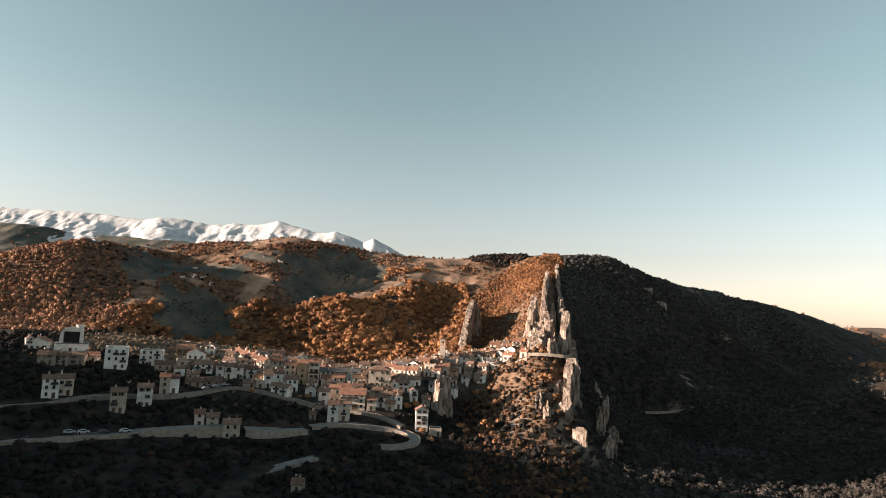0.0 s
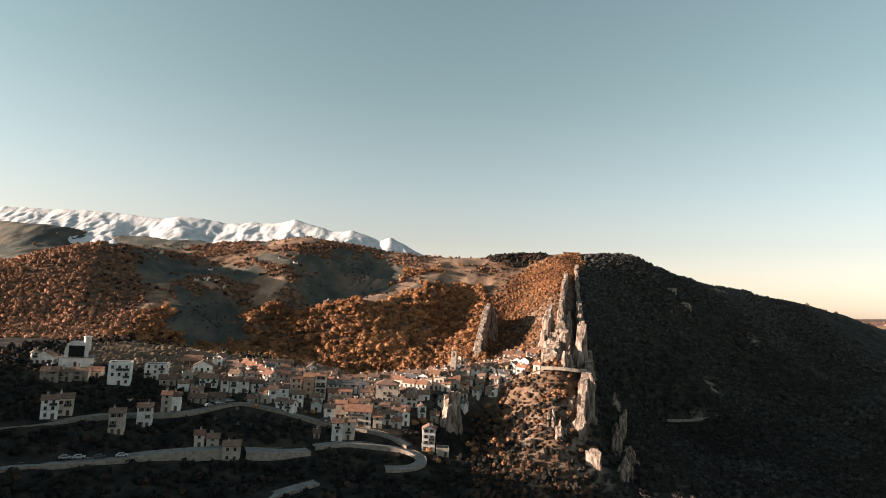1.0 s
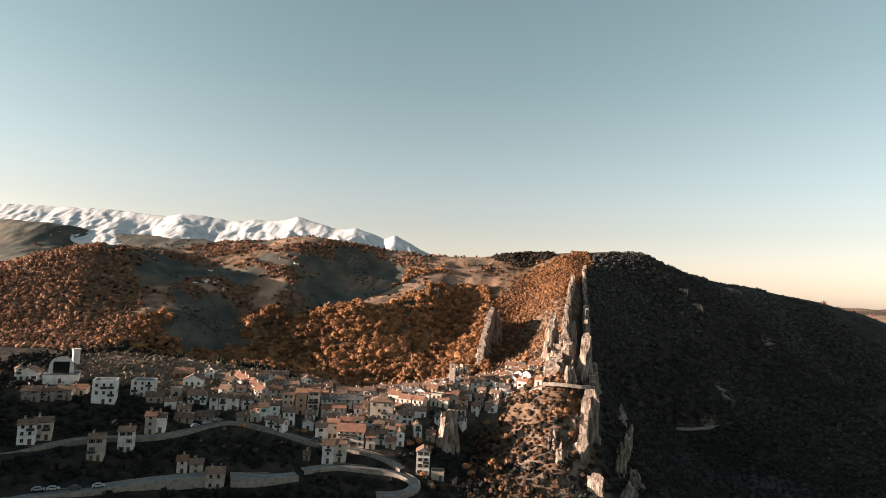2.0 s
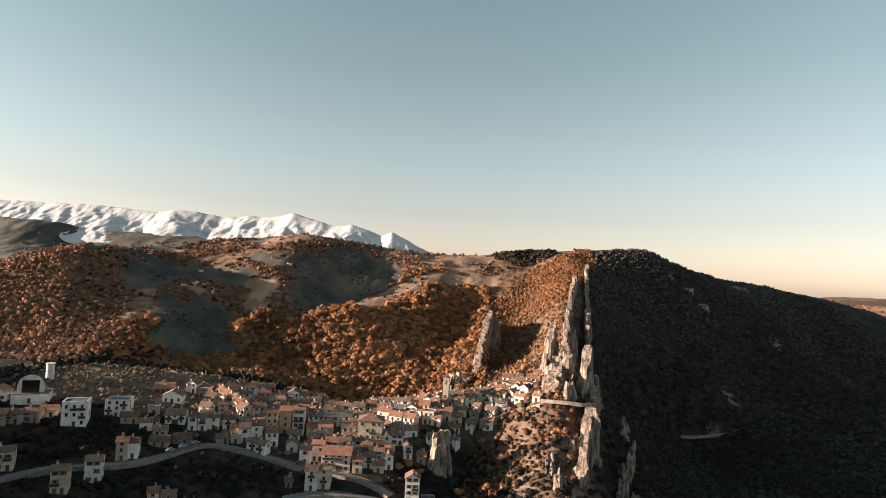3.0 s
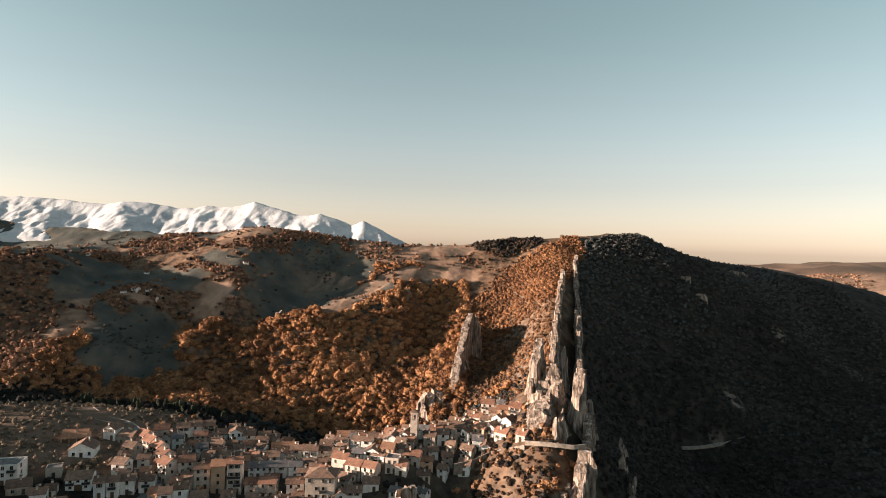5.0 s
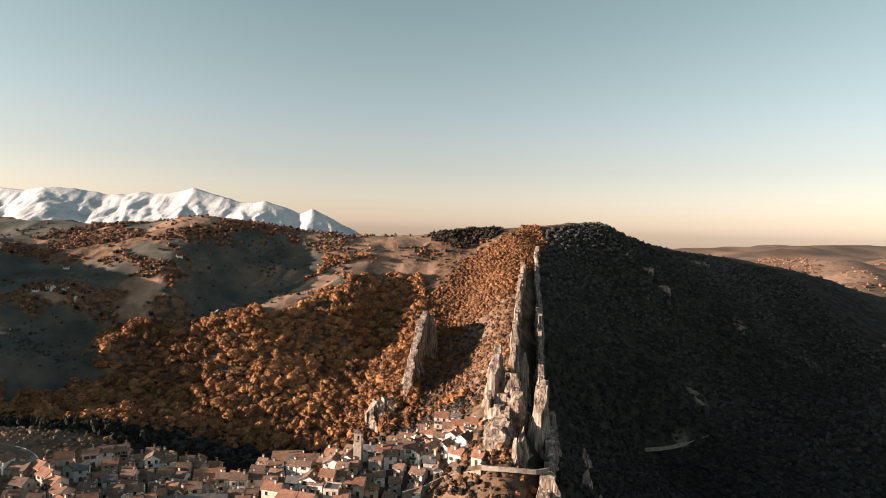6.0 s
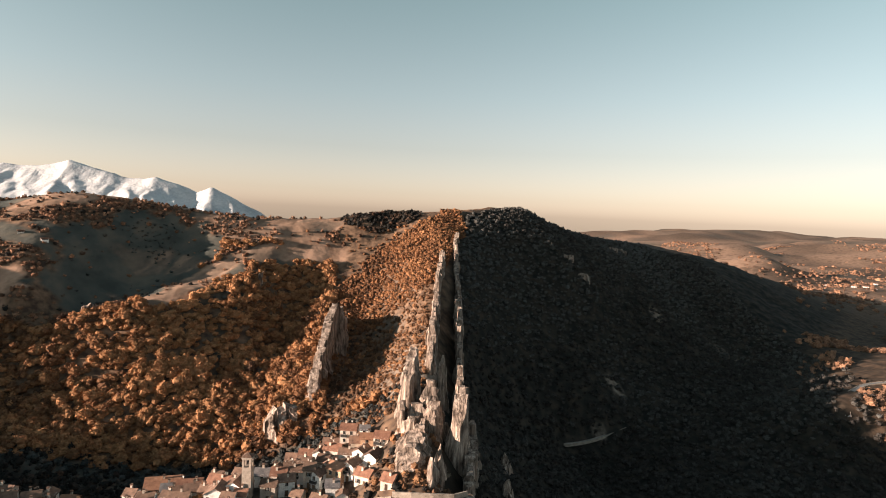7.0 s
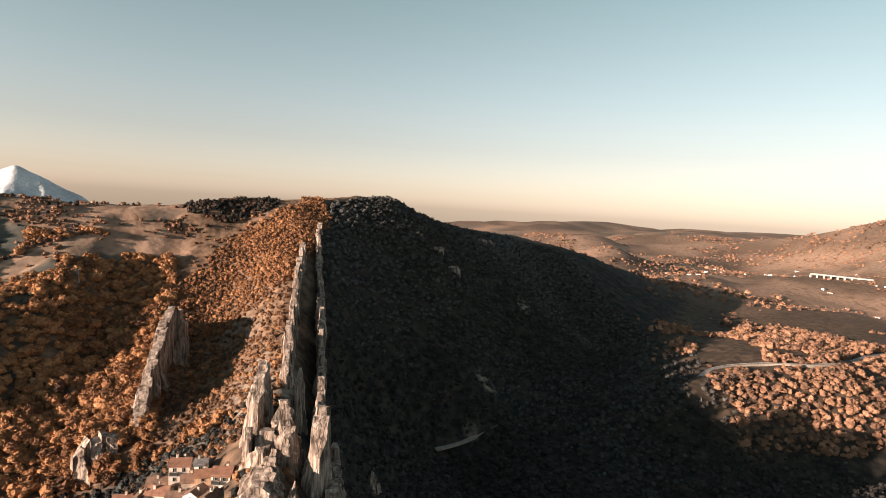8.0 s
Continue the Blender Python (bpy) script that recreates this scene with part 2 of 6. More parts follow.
# ---- the lie of the land: crest lines and valley lines, x y z ----
LINES = {
    "spine": [(38, 235, 22), (50, 290, 40), (58, 318, 62), (62, 341, 78), (62, 352, 83), (63, 370, 90), (67, 400, 94), (75, 450, 100), (83, 500, 109),
              (91, 549, 132), (104, 585, 145), (122, 629, 155), (130, 666, 171), (157, 684, 174), (185, 715, 178), (209, 740, 178)],
    "east_crest": [(209, 740, 178), (232, 735, 163), (300, 752, 147), (431, 774, 130), (600, 850, 106), (740, 900, 88)],
    "east_flank": [(100, 376, 50), (108, 440, 54), (122, 500, 62), (150, 560, 90), (185, 610, 112), (230, 641, 129), (292, 701, 138)],
    "east_foot": [(98, 326, 44), (120, 300, 28), (150, 400, 23), (179, 508, 21), (205, 515, 22), (227, 524, 26), (195, 534, 47), (231, 556, 48), (312, 643, 84), (363, 633, 62), (385, 624, 48)],
    "east_floor": [(80, 150, 30), (200, 272, 24), (270, 330, 22), (328, 387, 22), (290, 470, 24), (330, 440, 24), (300, 540, 38), (350, 560, 42)],
    "east_bank": [(356, 361, 12), (350, 412, 15), (400, 420, 15), (460, 426, 15), (500, 424, 16), (333, 474, 44), (360, 484, 56), (378, 488, 58), (420, 476, 58), (490, 468, 60), (445, 495, 62), (461, 526, 68), (516, 490, 66), (560, 560, 68), (600, 640, 58), (700, 560, 62), (680, 760, 62), (520, 640, 58)],
    "spire_foot": [(54, 376, 86), (56, 386, 90), (59, 396, 92), (63, 410, 94)],
    "terrace_spur": [(-300, 430, 86), (-280, 442, 93), (-262, 463, 100), (-240, 488, 111), (-224, 505, 119), (-212, 514, 122)],
    "rock_spur": [(-25, 590, 131), (-25, 567, 120), (-32, 545, 107), (-45, 520, 92)],
    "hill_valley": [(-266, 528, 124), (-252, 545, 126), (-235, 556, 128), (-214, 558, 130)],
    # mountain out of view, added to shade the far-left hill
    "unseen_shade_mountain": [(-760, 570, 215), (-735, 610, 232), (-765, 660, 232)],
    "behind_left": [(-620, 700, 150), (-560, 690, 142), (-500, 684, 140), (-400, 684, 140), (-300, 690, 138)],
    "cliff_foot": [(74, 285, 33), (79, 310, 40), (84, 330, 44), (92, 350, 48)],
    "bluff_top": [(-5, 333, 61), (4, 337, 63)],
    "spine_west_foot": [(28, 300, 42), (36, 300, 45), (53, 297, 53), (38, 322, 50), (31, 350, 66), (22, 354, 64), (30, 362, 67), (44, 384, 76), (48, 410, 76), (52, 440, 78), (58, 480, 84), (62, 520, 95)],
    "pinnacle_foot": [(12, 450, 66), (11, 485, 76), (12, 505, 84), (14, 530, 94), (18, 557, 106), (2, 549, 97), (28, 480, 72), (32, 500, 73), (36, 520, 80), (40, 538, 92), (48, 609, 137)],
    "orange_slope": [(54, 538, 98), (60, 575, 122), (66, 600, 138), (66, 633, 150), (96, 640, 162)],
    "village_spur": [(-60, 335, 57), (-38, 318, 54), (-20, 338, 60), (-10, 352, 67), (0, 360, 69), (18, 366, 70)],
    "village_front": [(-62, 292, 46), (-45, 290, 46), (-25, 292, 45), (-8, 297, 43), (6, 300, 41), (16, 318, 39), (15, 332, 43), (22, 338, 47)],
    "upper_street": [(-240, 285, 74), (-190, 275, 71), (-150, 290, 64), (-118, 316, 62), (-95, 330, 62), (-104, 365, 65), (-108, 395, 65), (-128, 430, 64)],
    "lower_street": [(-180, 232, 58), (-130, 242, 50), (-110, 268, 53), (-92, 284, 53), (-70, 285, 48)],
    "floor_road": [(-170, 205, 46), (-130, 222, 45), (-100, 232, 42), (-70, 250, 38), (-50, 250, 37), (-25, 285, 40)],
    "front_floor": [(-160, 150, 40), (-80, 180, 33), (-20, 190, 30), (20, 190, 26), (0, 60, 34), (0, -120, 40)],
    "village_back": [(-92, 380, 63), (-78, 376, 62), (-55, 368, 60), (-32, 376, 60), (-12, 380, 65), (5, 376, 69), (20, 382, 72), (36, 396, 76)],
    "ravine": [(-92, 425, 52), (-60, 424, 42), (-30, 424, 42), (0, 432, 48), (18, 424, 58)],
    "woods_foot": [(-200, 440, 66), (-145, 457, 67), (-112, 468, 66), (-67, 478, 75), (-32, 488, 73), (-8, 480, 68)],
    "woods_crest": [(-172, 470, 68), (-150, 480, 78), (-136, 497, 90), (-122, 514, 103), (-112, 524, 107), (-98, 519, 106)],
    "gully": [(-25, 470, 66), (-18, 500, 74), (-6, 530, 80), (-4, 548, 84), (-2, 575, 106), (12, 600, 128)],
    "field_spur": [(-88, 515, 106), (-80, 548, 113), (-68, 575, 120), (-48, 592, 130), (-25, 602, 137), (0, 612, 140), (23, 612, 136)],
    "dark_valley": [(-190, 466, 68), (-186, 495, 82), (-190, 512, 92), (-140, 520, 92), (-116, 545, 100), (-112, 575, 112), (-100, 600, 128), (-75, 618, 144)],
    "green_shelf": [(-270, 415, 80), (-159, 490, 96), (-156, 525, 121), (-162, 541, 124), (-162, 562, 143), (-200, 545, 131), (-230, 575, 140)],
    "left_hill": [(-440, 465, 100), (-368, 472, 124), (-320, 495, 140), (-300, 510, 145), (-287, 518, 142)],
    "left_foot": [(-430, 380, 70), (-338, 420, 84), (-271, 385, 76), (-200, 366, 76), (-175, 366, 76), (-140, 400, 68)],
    "mid_crest": [(-430, 640, 152), (-307, 630, 158), (-239, 630, 163), (-209, 630, 166), (-166, 630, 173), (-141, 630, 169), (-86, 640, 161),
                  (-24, 640, 157), (26, 648, 159), (44, 650, 166), (75, 665, 169), (110, 680, 171)],
    "far_left": [(-600, 665, 184), (-511, 660, 177), (-445, 660, 173), (-393, 660, 171), (-289, 665, 164)],
    # unseen hill left of the view, shaped to shade the valley floor
    "shade_hill": [(-300, 40, 172), (-345, 110, 166), (-345, 148, 150), (-342, 174, 114), (-340, 200, 101), (-337, 218, 97), (-335, 240, 90), (-330, 300, 84), (-360, 345, 80)],
    "back": [(-200, 760, 120), (0, 780, 120), (200, 820, 150), (-300, 860, 108), (-100, 850, 104), (60, 860, 112), (-500, 860, 112), (0, 960, 88), (-250, 960, 88), (-500, 800, 132), (-700, 400, 62), (-600, 100, 60), (-520, 430, 70), (-400, -200, 60), (300, 50, 40), (500, 250, 45), (300, -200, 45)],
}


def land_samples():
    pts = []
    for nodes in LINES.values():
        for a, b in zip(nodes, nodes[1:]):
            a, b = np.array(a, float), np.array(b, float)
            k = max(1, int(np.hypot(*(b - a)[:2]) / 14))
            pts += [a + (b - a) * i / k for i in range(k)]
        pts.append(np.array(nodes[-1], float))
    keep = []
    for p in pts:
        if all(np.hypot(*(p - q)[:2]) > 2.5 for q in keep):
            keep.append(p)
    return np.array(keep)


KNOTS = land_samples()
SOFT = 5.0


def kernel(dx, dy):
    return np.sqrt(dx * dx + dy * dy + SOFT * SOFT)


gap = kernel(KNOTS[:, None, 0] - KNOTS[None, :, 0], KNOTS[:, None, 1] - KNOTS[None, :, 1])
WEIGHTS = np.linalg.solve(gap - np.eye(len(KNOTS)) * 3.0, KNOTS[:, 2] - 90.0)


def far_height(x, y):
    """The country beyond: a wide plain with low ranges towards the horizon."""
    r = np.hypot(x - 40, y - 186)
    a = np.degrees(np.arctan2(x - 40, y - 186))
    z = 58 + 13 * fbm(x, y, 380.0, 5) + 26 * (0.3 - np.abs(fbm(x + 77, y * 1.2, 560.0, 5))) - 70 * (1 - step(20, 33, a)) * step(-60, -20, a)
    # single hills that stand out of the plain: bearing, distance, breadth, height
    for bearing, dist, wide_, up in ((25.4, 1700, 85, 76), (30, 2300, 150, 52), (35, 2000, 150, 58), (38.5, 1400, 100, 38), (44, 2600, 260, 50), (60, 2200, 330, 128), (69, 1800, 300, 110), (51, 3000, 420, 60)):
        hx, hy = 40 + dist * math.sin(radians(bearing)), 186 + dist * math.cos(radians(bearing))
        q = np.hypot(x - hx, (y - hy) * 0.8) / wide_
        z = z + up * np.exp(-q * q) * (1 + 0.35 * fbm(x + bearing * 9, y, wide_ * 0.7, 4))
    return z + step(2400, 4600, r) * (58 + 16 * fbm(x, y, 900.0, 3))


def height(x, y, fine=True):
    x, y = np.atleast_1d(np.asarray(x, float)), np.atleast_1d(np.asarray(y, float))
    z = np.zeros(x.shape)
    for i in range(0, x.size, 20000):
        sl = slice(i, i + 20000)
        z.flat[sl] = kernel(x.flat[sl][:, None] - KNOTS[:, 0], y.flat[sl][:, None] - KNOTS[:, 1]) @ WEIGHTS + 90.0
    w = step(620, 1000, np.hypot(x - 20, y - 400))
    z = np.clip(z, 15, 400) * (1 - w) + far_height(x, y) * w
    if fine:
        calm = step(0.0, 40.0, np.hypot((x + 60) / 2.2, y - 320) - 40)
        z = z + (1.6 * fbm(x, y, 45.0, 3) + 0.8 * fbm(x, y, 11.0, 3)) * (0.15 + 0.85 * calm)
    return z


def ground(x, y):
    return float(height([x], [y])[0])


def graded(lo, a, b, hi, fine, grow):
    """Grid lines: even between a and b, wider and wider outside."""
    mid = list(np.arange(a, b + fine / 2, fine))
    out, s = [b], fine
    while out[-1] < hi:
        s *= grow
        out.append(out[-1] + s)
    low, s = [a], fine
    while low[-1] > lo:
        s *= grow
        low.append(low[-1] - s)
    return np.array(low[:0:-1] + mid + out[1:])


def ellipse(x, y, cx, cy, rx, ry, turn, edge=0.3):
    c, s = math.cos(radians(turn)), math.sin(radians(turn))
    u, v = ((x - cx) * c + (y - cy) * s) / rx, (-(x - cx) * s + (y - cy) * c) / ry
    d = np.sqrt(u * u + v * v) + 0.18 * fbm(x, y, 30.0, 3)
    return 1 - step(1 - edge, 1 + edge, d)


def inside(x, y, nodes, soft=4.0):
    """1 inside a rough-edged outline, 0 outside."""
    x, y = np.asarray(x, float), np.asarray(y, float)
    wx, wy = x + soft * fbm(x, y, 14.0, 3), y + soft * fbm(x + 31, y, 14.0, 3)
    odd = np.zeros(x.shape, bool)
    for (x0, y0), (x1, y1) in zip(nodes, nodes[1:] + nodes[:1]):
        if y0 != y1:
            odd ^= ((y0 > wy) != (y1 > wy)) & (wx < (x1 - x0) * (wy - y0) / (y1 - y0) + x0)
    return odd.astype(float)


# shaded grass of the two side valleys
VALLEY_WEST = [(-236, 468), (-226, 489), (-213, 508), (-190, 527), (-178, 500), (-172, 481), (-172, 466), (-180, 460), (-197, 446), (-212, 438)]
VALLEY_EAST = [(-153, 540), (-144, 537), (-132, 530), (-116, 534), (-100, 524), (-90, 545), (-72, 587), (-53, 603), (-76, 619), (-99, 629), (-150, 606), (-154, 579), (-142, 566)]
# stubble fields and meadows
STRIP = [(-89, 515), (-83, 558), (-66, 587), (-43, 602), (-23, 613), (-2, 626), (18, 624), (36, 606), (9, 603), (-14, 599), (-39, 586), (-57, 562), (-72, 529)]
HIGH_FIELD = [(-83, 627), (-84, 640), (-40, 648), (0, 652), (32, 655), (22, 636), (-5, 629), (-26, 615), (-49, 606), (-60, 613), (-55, 625)]
SPUR_FIELD = [(-188, 530), (-179, 542), (-162, 546), (-152, 534), (-165, 528)]
TERRACES = [(-276, 458), (-263, 475), (-241, 494), (-226, 517), (-209, 522), (-217, 500), (-230, 484), (-251, 455)]
SHELF = [(-282, 503), (-278, 560), (-223, 567), (-182, 552), (-187, 540), (-209, 530), (-232, 536), (-243, 500), (-264, 482)]
FAR_HILL = [(-640, 560), (-640, 672), (-300, 672), (-262, 640), (-284, 612), (-302, 557), (-330, 520), (-420, 500)]


def dull_shaded_wood(x, y):
    """Grey, leafless wood of hollows and a knoll; shade is in its colour."""
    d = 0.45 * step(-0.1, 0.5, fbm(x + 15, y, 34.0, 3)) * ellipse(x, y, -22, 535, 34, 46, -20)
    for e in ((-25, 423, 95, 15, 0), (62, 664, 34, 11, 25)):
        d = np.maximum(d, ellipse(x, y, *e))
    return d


PLOTS = np.random.RandomState(21).uniform((-660, 455), (70, 720), (330, 2))
PLOT_KIND = np.random.RandomState(22).rand(330)


def plots(x, y):
    """Irregular field plots on the upper slopes: the plot's kind, and how near its hedge is (0 at the hedge)."""
    x, y = np.asarray(x, float), np.asarray(y, float)
    kind, edge = np.zeros(x.size), np.zeros(x.size)
    xf, yf = x.ravel(), y.ravel()
    wx, wy = xf + 5 * fbm(xf, yf, 25.0, 2), yf + 5 * fbm(xf + 70, yf, 25.0, 2)
    for i in range(0, x.size, 20000):
        sl = slice(i, i + 20000)
        d = np.hypot((wx[sl][:, None] - PLOTS[:, 0]) * 0.6, wy[sl][:, None] - PLOTS[:, 1])
        two = np.partition(d, 1, axis=1)[:, :2]
        kind[sl] = PLOT_KIND[np.argmin(d, axis=1)]
        edge[sl] = two[:, 1] - two[:, 0]
    return kind.reshape(x.shape), edge.reshape(x.shape)


def farmland(x, y):
    """Where the upper slopes are farmed rather than wooded."""
    f = step(-6, 6, y - np.interp(x, [-650, -330, -285, -235, -190, -150, -100, -60, -20, 40], [560, 545, 440, 455, 520, 515, 525, 545, 590, 615]))
    f = f * step(-4, 4, np.interp(y, [440, 540, 580, 620, 660, 690], [-20, -35, -25, 20, 40, 60]) - x)
    return f * (1 - step(690, 710, y)) * step(-660, -640, x)


def fields(x, y):
    """How much of the ground is stubble, and how much is meadow."""
    kind, edge = plots(x, y)
    farm = farmland(x, y)
    inner = step(0.4, 2.0, edge)
    furrow = step(-0.2, 0.35, fbm((x + y) * 0.22, (y - x) * 1.4, 13.0, 4))
    tan = farm * inner * (kind > 0.78) * (0.3 + 0.45 * furrow)
    tan = np.maximum(tan, inside(x, y, TERRACES) * 0.7 * step(-0.1, 0.4, fbm(x * 0.35, y * 1.7, 12.0, 4)))
    tan = np.maximum(tan, inside(x, y, HIGH_FIELD) * (0.55 + 0.45 * furrow))
    for outline in (STRIP, SPUR_FIELD):
        tan = np.maximum(tan, inside(x, y, outline) * (0.6 + 0.4 * furrow))
    hill = inside(x, y, FAR_HILL)
    green = np.maximum(farm * inner * (kind < 0.3), np.maximum(inside(x, y, SHELF), hill))
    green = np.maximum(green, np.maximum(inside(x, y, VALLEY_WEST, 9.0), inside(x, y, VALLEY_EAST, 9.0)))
    tan = tan * (1 - 0.8 * hill)
    return tan, green * (1 - tan)


def rockiness(x, y):
    """Bare limestone along the spine and down its front."""
    r = 0.75 * ellipse(x, y, 57, 300, 22, 46, 0) * step(-0.35, 0.5, fbm(x, y, 12.0, 4))
    r = np.maximum(r, 0.8 * ellipse(x, y, 62, 420, 16, 75, -8) * step(-0.3, 0.5, fbm(x + 50, y, 14.0, 4)))
    r = np.maximum(r, 0.5 * ellipse(x, y, 72, 545, 16, 40, -14) * step(-0.1, 0.5, fbm(x + 90, y, 12.0, 4)))
    return r


gx, gy = graded(-4700, -520, 480, 4700, 2.9, 1.07), graded(-3000, 175, 720, 4700, 2.9, 1.07)
X, Y = np.meshgrid(gx, gy)
Z = height(X, Y)
tan, green = fields(X, Y)
far = step(700, 1100, np.hypot(X, Y - 300))
# ground of the hollows painted duller as well, in place of shade
hollow = dull_shaded_wood(X, Y)
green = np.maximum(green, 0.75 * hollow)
# pale stubble over the far plain also stands in for distance haze
tan = np.maximum(tan, far * (0.25 + 0.45 * step(-0.25, 0.25, fbm(X, Y, 130.0, 5))))
tan = np.maximum(tan, 0.4 * ellipse(X, Y, -165, 355, 60, 44, 15))
green = np.maximum(green, far * step(0.2, 0.7, fbm(X + 500, Y, 200.0, 4)) * 0.5)
scree = np.maximum(ellipse(X, Y, 233, 557, 5, 9, 20), np.maximum(ellipse(X, Y, 313, 645, 7, 6, 0), 0.7 * ellipse(X, Y, 374, 628, 14, 6, -30)))
scree = np.maximum(scree, np.maximum(ellipse(X, Y, 39, 299, 7, 11, 20), 0.8 * ellipse(X, Y, 205, 520, 5, 5, 0)))
stone = np.maximum(np.maximum(rockiness(X, Y), scree), 0.3 * ellipse(X, Y, -55, 340, 60, 36, 0) + 0.3 * ellipse(X, Y, 15, 362, 40, 22, 10))
# orange leaf fall for the sunlit slopes; darker litter elsewhere has shade in it
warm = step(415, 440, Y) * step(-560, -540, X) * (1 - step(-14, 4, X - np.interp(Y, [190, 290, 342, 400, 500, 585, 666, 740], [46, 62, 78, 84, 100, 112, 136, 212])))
warm = np.maximum(warm, ellipse(X, Y, 48, 325, 26, 70, 0)) * (1 - dull_shaded_wood(X, Y))
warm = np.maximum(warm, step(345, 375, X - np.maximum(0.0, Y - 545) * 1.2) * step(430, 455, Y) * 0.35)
rows_n, cols_n = X.shape
ids = np.arange(rows_n * cols_n).reshape(rows_n, cols_n)
quads = np.stack([ids[:-1, :-1], ids[:-1, 1:], ids[1:, 1:], ids[1:, :-1]], -1).reshape(-1, 4)
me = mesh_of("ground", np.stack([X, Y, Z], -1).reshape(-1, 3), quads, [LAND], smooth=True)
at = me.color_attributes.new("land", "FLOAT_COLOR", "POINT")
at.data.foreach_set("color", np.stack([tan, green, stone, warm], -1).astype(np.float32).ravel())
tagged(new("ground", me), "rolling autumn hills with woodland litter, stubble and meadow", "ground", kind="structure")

# ---- snow range ----
SNOW_CREST = [(-640, 208), (-537, 210), (-455, 210), (-400, 207), (-366, 203), (-346, 206), (-320, 204), (-298, 198), (-274, 195), (-260, 198), (-248, 197), (-229, 196),
              (-207, 202), (-188, 198), (-158, 189), (-135, 190), (-120, 187), (-100, 180), (-88, 184), (-70, 177), (-45, 164), (-20, 145)]
sx, sy = np.arange(-700, -10, 1.8), np.arange(626, 740, 1.8)
SX, SY = np.meshgrid(sx, sy)
crest = np.interp(SX, [p[0] for p in SNOW_CREST], [p[1] for p in SNOW_CREST])
d = SY - 702 - 8 * fbm(SX, SX * 0, 120.0, 3)
away = np.abs(d)
# spurs and gullies that run down from the crest, broken by finer ribs
slant = SX + 0.55 * SY + 9 * fbm(SX, SY, 60.0, 3)
spur = np.abs(fbm(slant, SY * 0.25, 62.0, 2)) + 0.6 * np.abs(fbm(slant + 40, SY * 0.4, 22.0, 3)) + 0.35 * np.abs(fbm(SX - 0.5 * SY, SY * 0.6, 9.0, 3))
SZ = crest - 9.0 * step(-230, -380, SX) + 0.8 * fbm(SX, SX * 0 + 3, 12.0, 3) - away * 0.62 - 5.0 * (spur - 0.3) * step(0, 16, away)
SZ = SZ - 110 * (1 - step(628, 636, SY))
ids = np.arange(SX.size).reshape(SX.shape)
quads = np.stack([ids[:-1, :-1], ids[:-1, 1:], ids[1:, 1:], ids[1:, :-1]], -1).reshape(-1, 4)
me = mesh_of("snow_mountains", np.stack([SX, SY, SZ], -1).reshape(-1, 3), quads, [SNOW], smooth=True)
tagged(new("snow_mountains", me), "snow-covered mountain range behind brown hills", "mountain", kind="structure")


# ---- limestone walls and blades ----
def shard(px, py, along, across, z0, z1, turn, rs, broken=1.0):
    """One upright splinter of rock: stacked, shifted blocks with ledges, cracked sides and a broken, slanting top."""
    m = rs.randint(5, 8)
    ang = np.sort(rs.uniform(0, 2 * math.pi, m)) * 0.4 + np.linspace(0, 2 * math.pi, m, endpoint=False) * 0.6
    rad = rs.uniform(0.7, 1.12, m)
    ex, ey = np.cos(ang) * rad, np.sin(ang) * rad
    n = max(4, int((z1 - z0) / 1.7))
    slant = rs.uniform(-1.0, 1.0, 2)
    tilt = rs.normal(0, 0.05, 2)
    c, s = math.cos(turn), math.sin(turn)
    rings, bulge, shift = [], np.ones(m), np.zeros(2)
    peak = rs.uniform(0.72, 0.95)
    for j in range(n + 1):
        h = j / n
        if rs.rand() < 0.5:
            bulge = 1 + broken * rs.uniform(-0.34, 0.22, m)
            shift = rs.normal(0, 0.1, 2) * broken
        keep = bulge * (1.25 - 0.3 * h) * (1.0 if h < peak else 1.0 - 0.5 * (h - peak) / (1 - peak)) * rs.uniform(0.88, 1.1, m)
        u, v = (ex * keep / 2 + shift[0]) * across, (ey * keep / 2 + shift[1]) * along
        z = z0 + (z1 - z0) * h + (slant[0] * ex + slant[1] * ey) * h ** 3 * min(across, along) * 0.7 + rs.normal(0, 0.35, m)
        rings.append(np.stack([px + u * c - v * s + tilt[0] * (z - z0), py + u * s + v * c + tilt[1] * (z - z0), z], -1))
    v = np.concatenate(rings + [rings[-1].mean(0)[None] + [[0, 0, 0.4]]])
    f = []
    for j in range(n):
        for i in range(m):
            a, b, d, e = j * m + i, j * m + (i + 1) % m, (j + 1) * m + (i + 1) % m, (j + 1) * m + i
            f += [(a, b, d), (a, d, e)] if rs.rand() < 0.5 else [(a, b, e), (b, d, e)]
    top = len(v) - 1
    f += [(n * m + i, n * m + (i + 1) % m, top) for i in range(m)]
    return v, np.array(f)


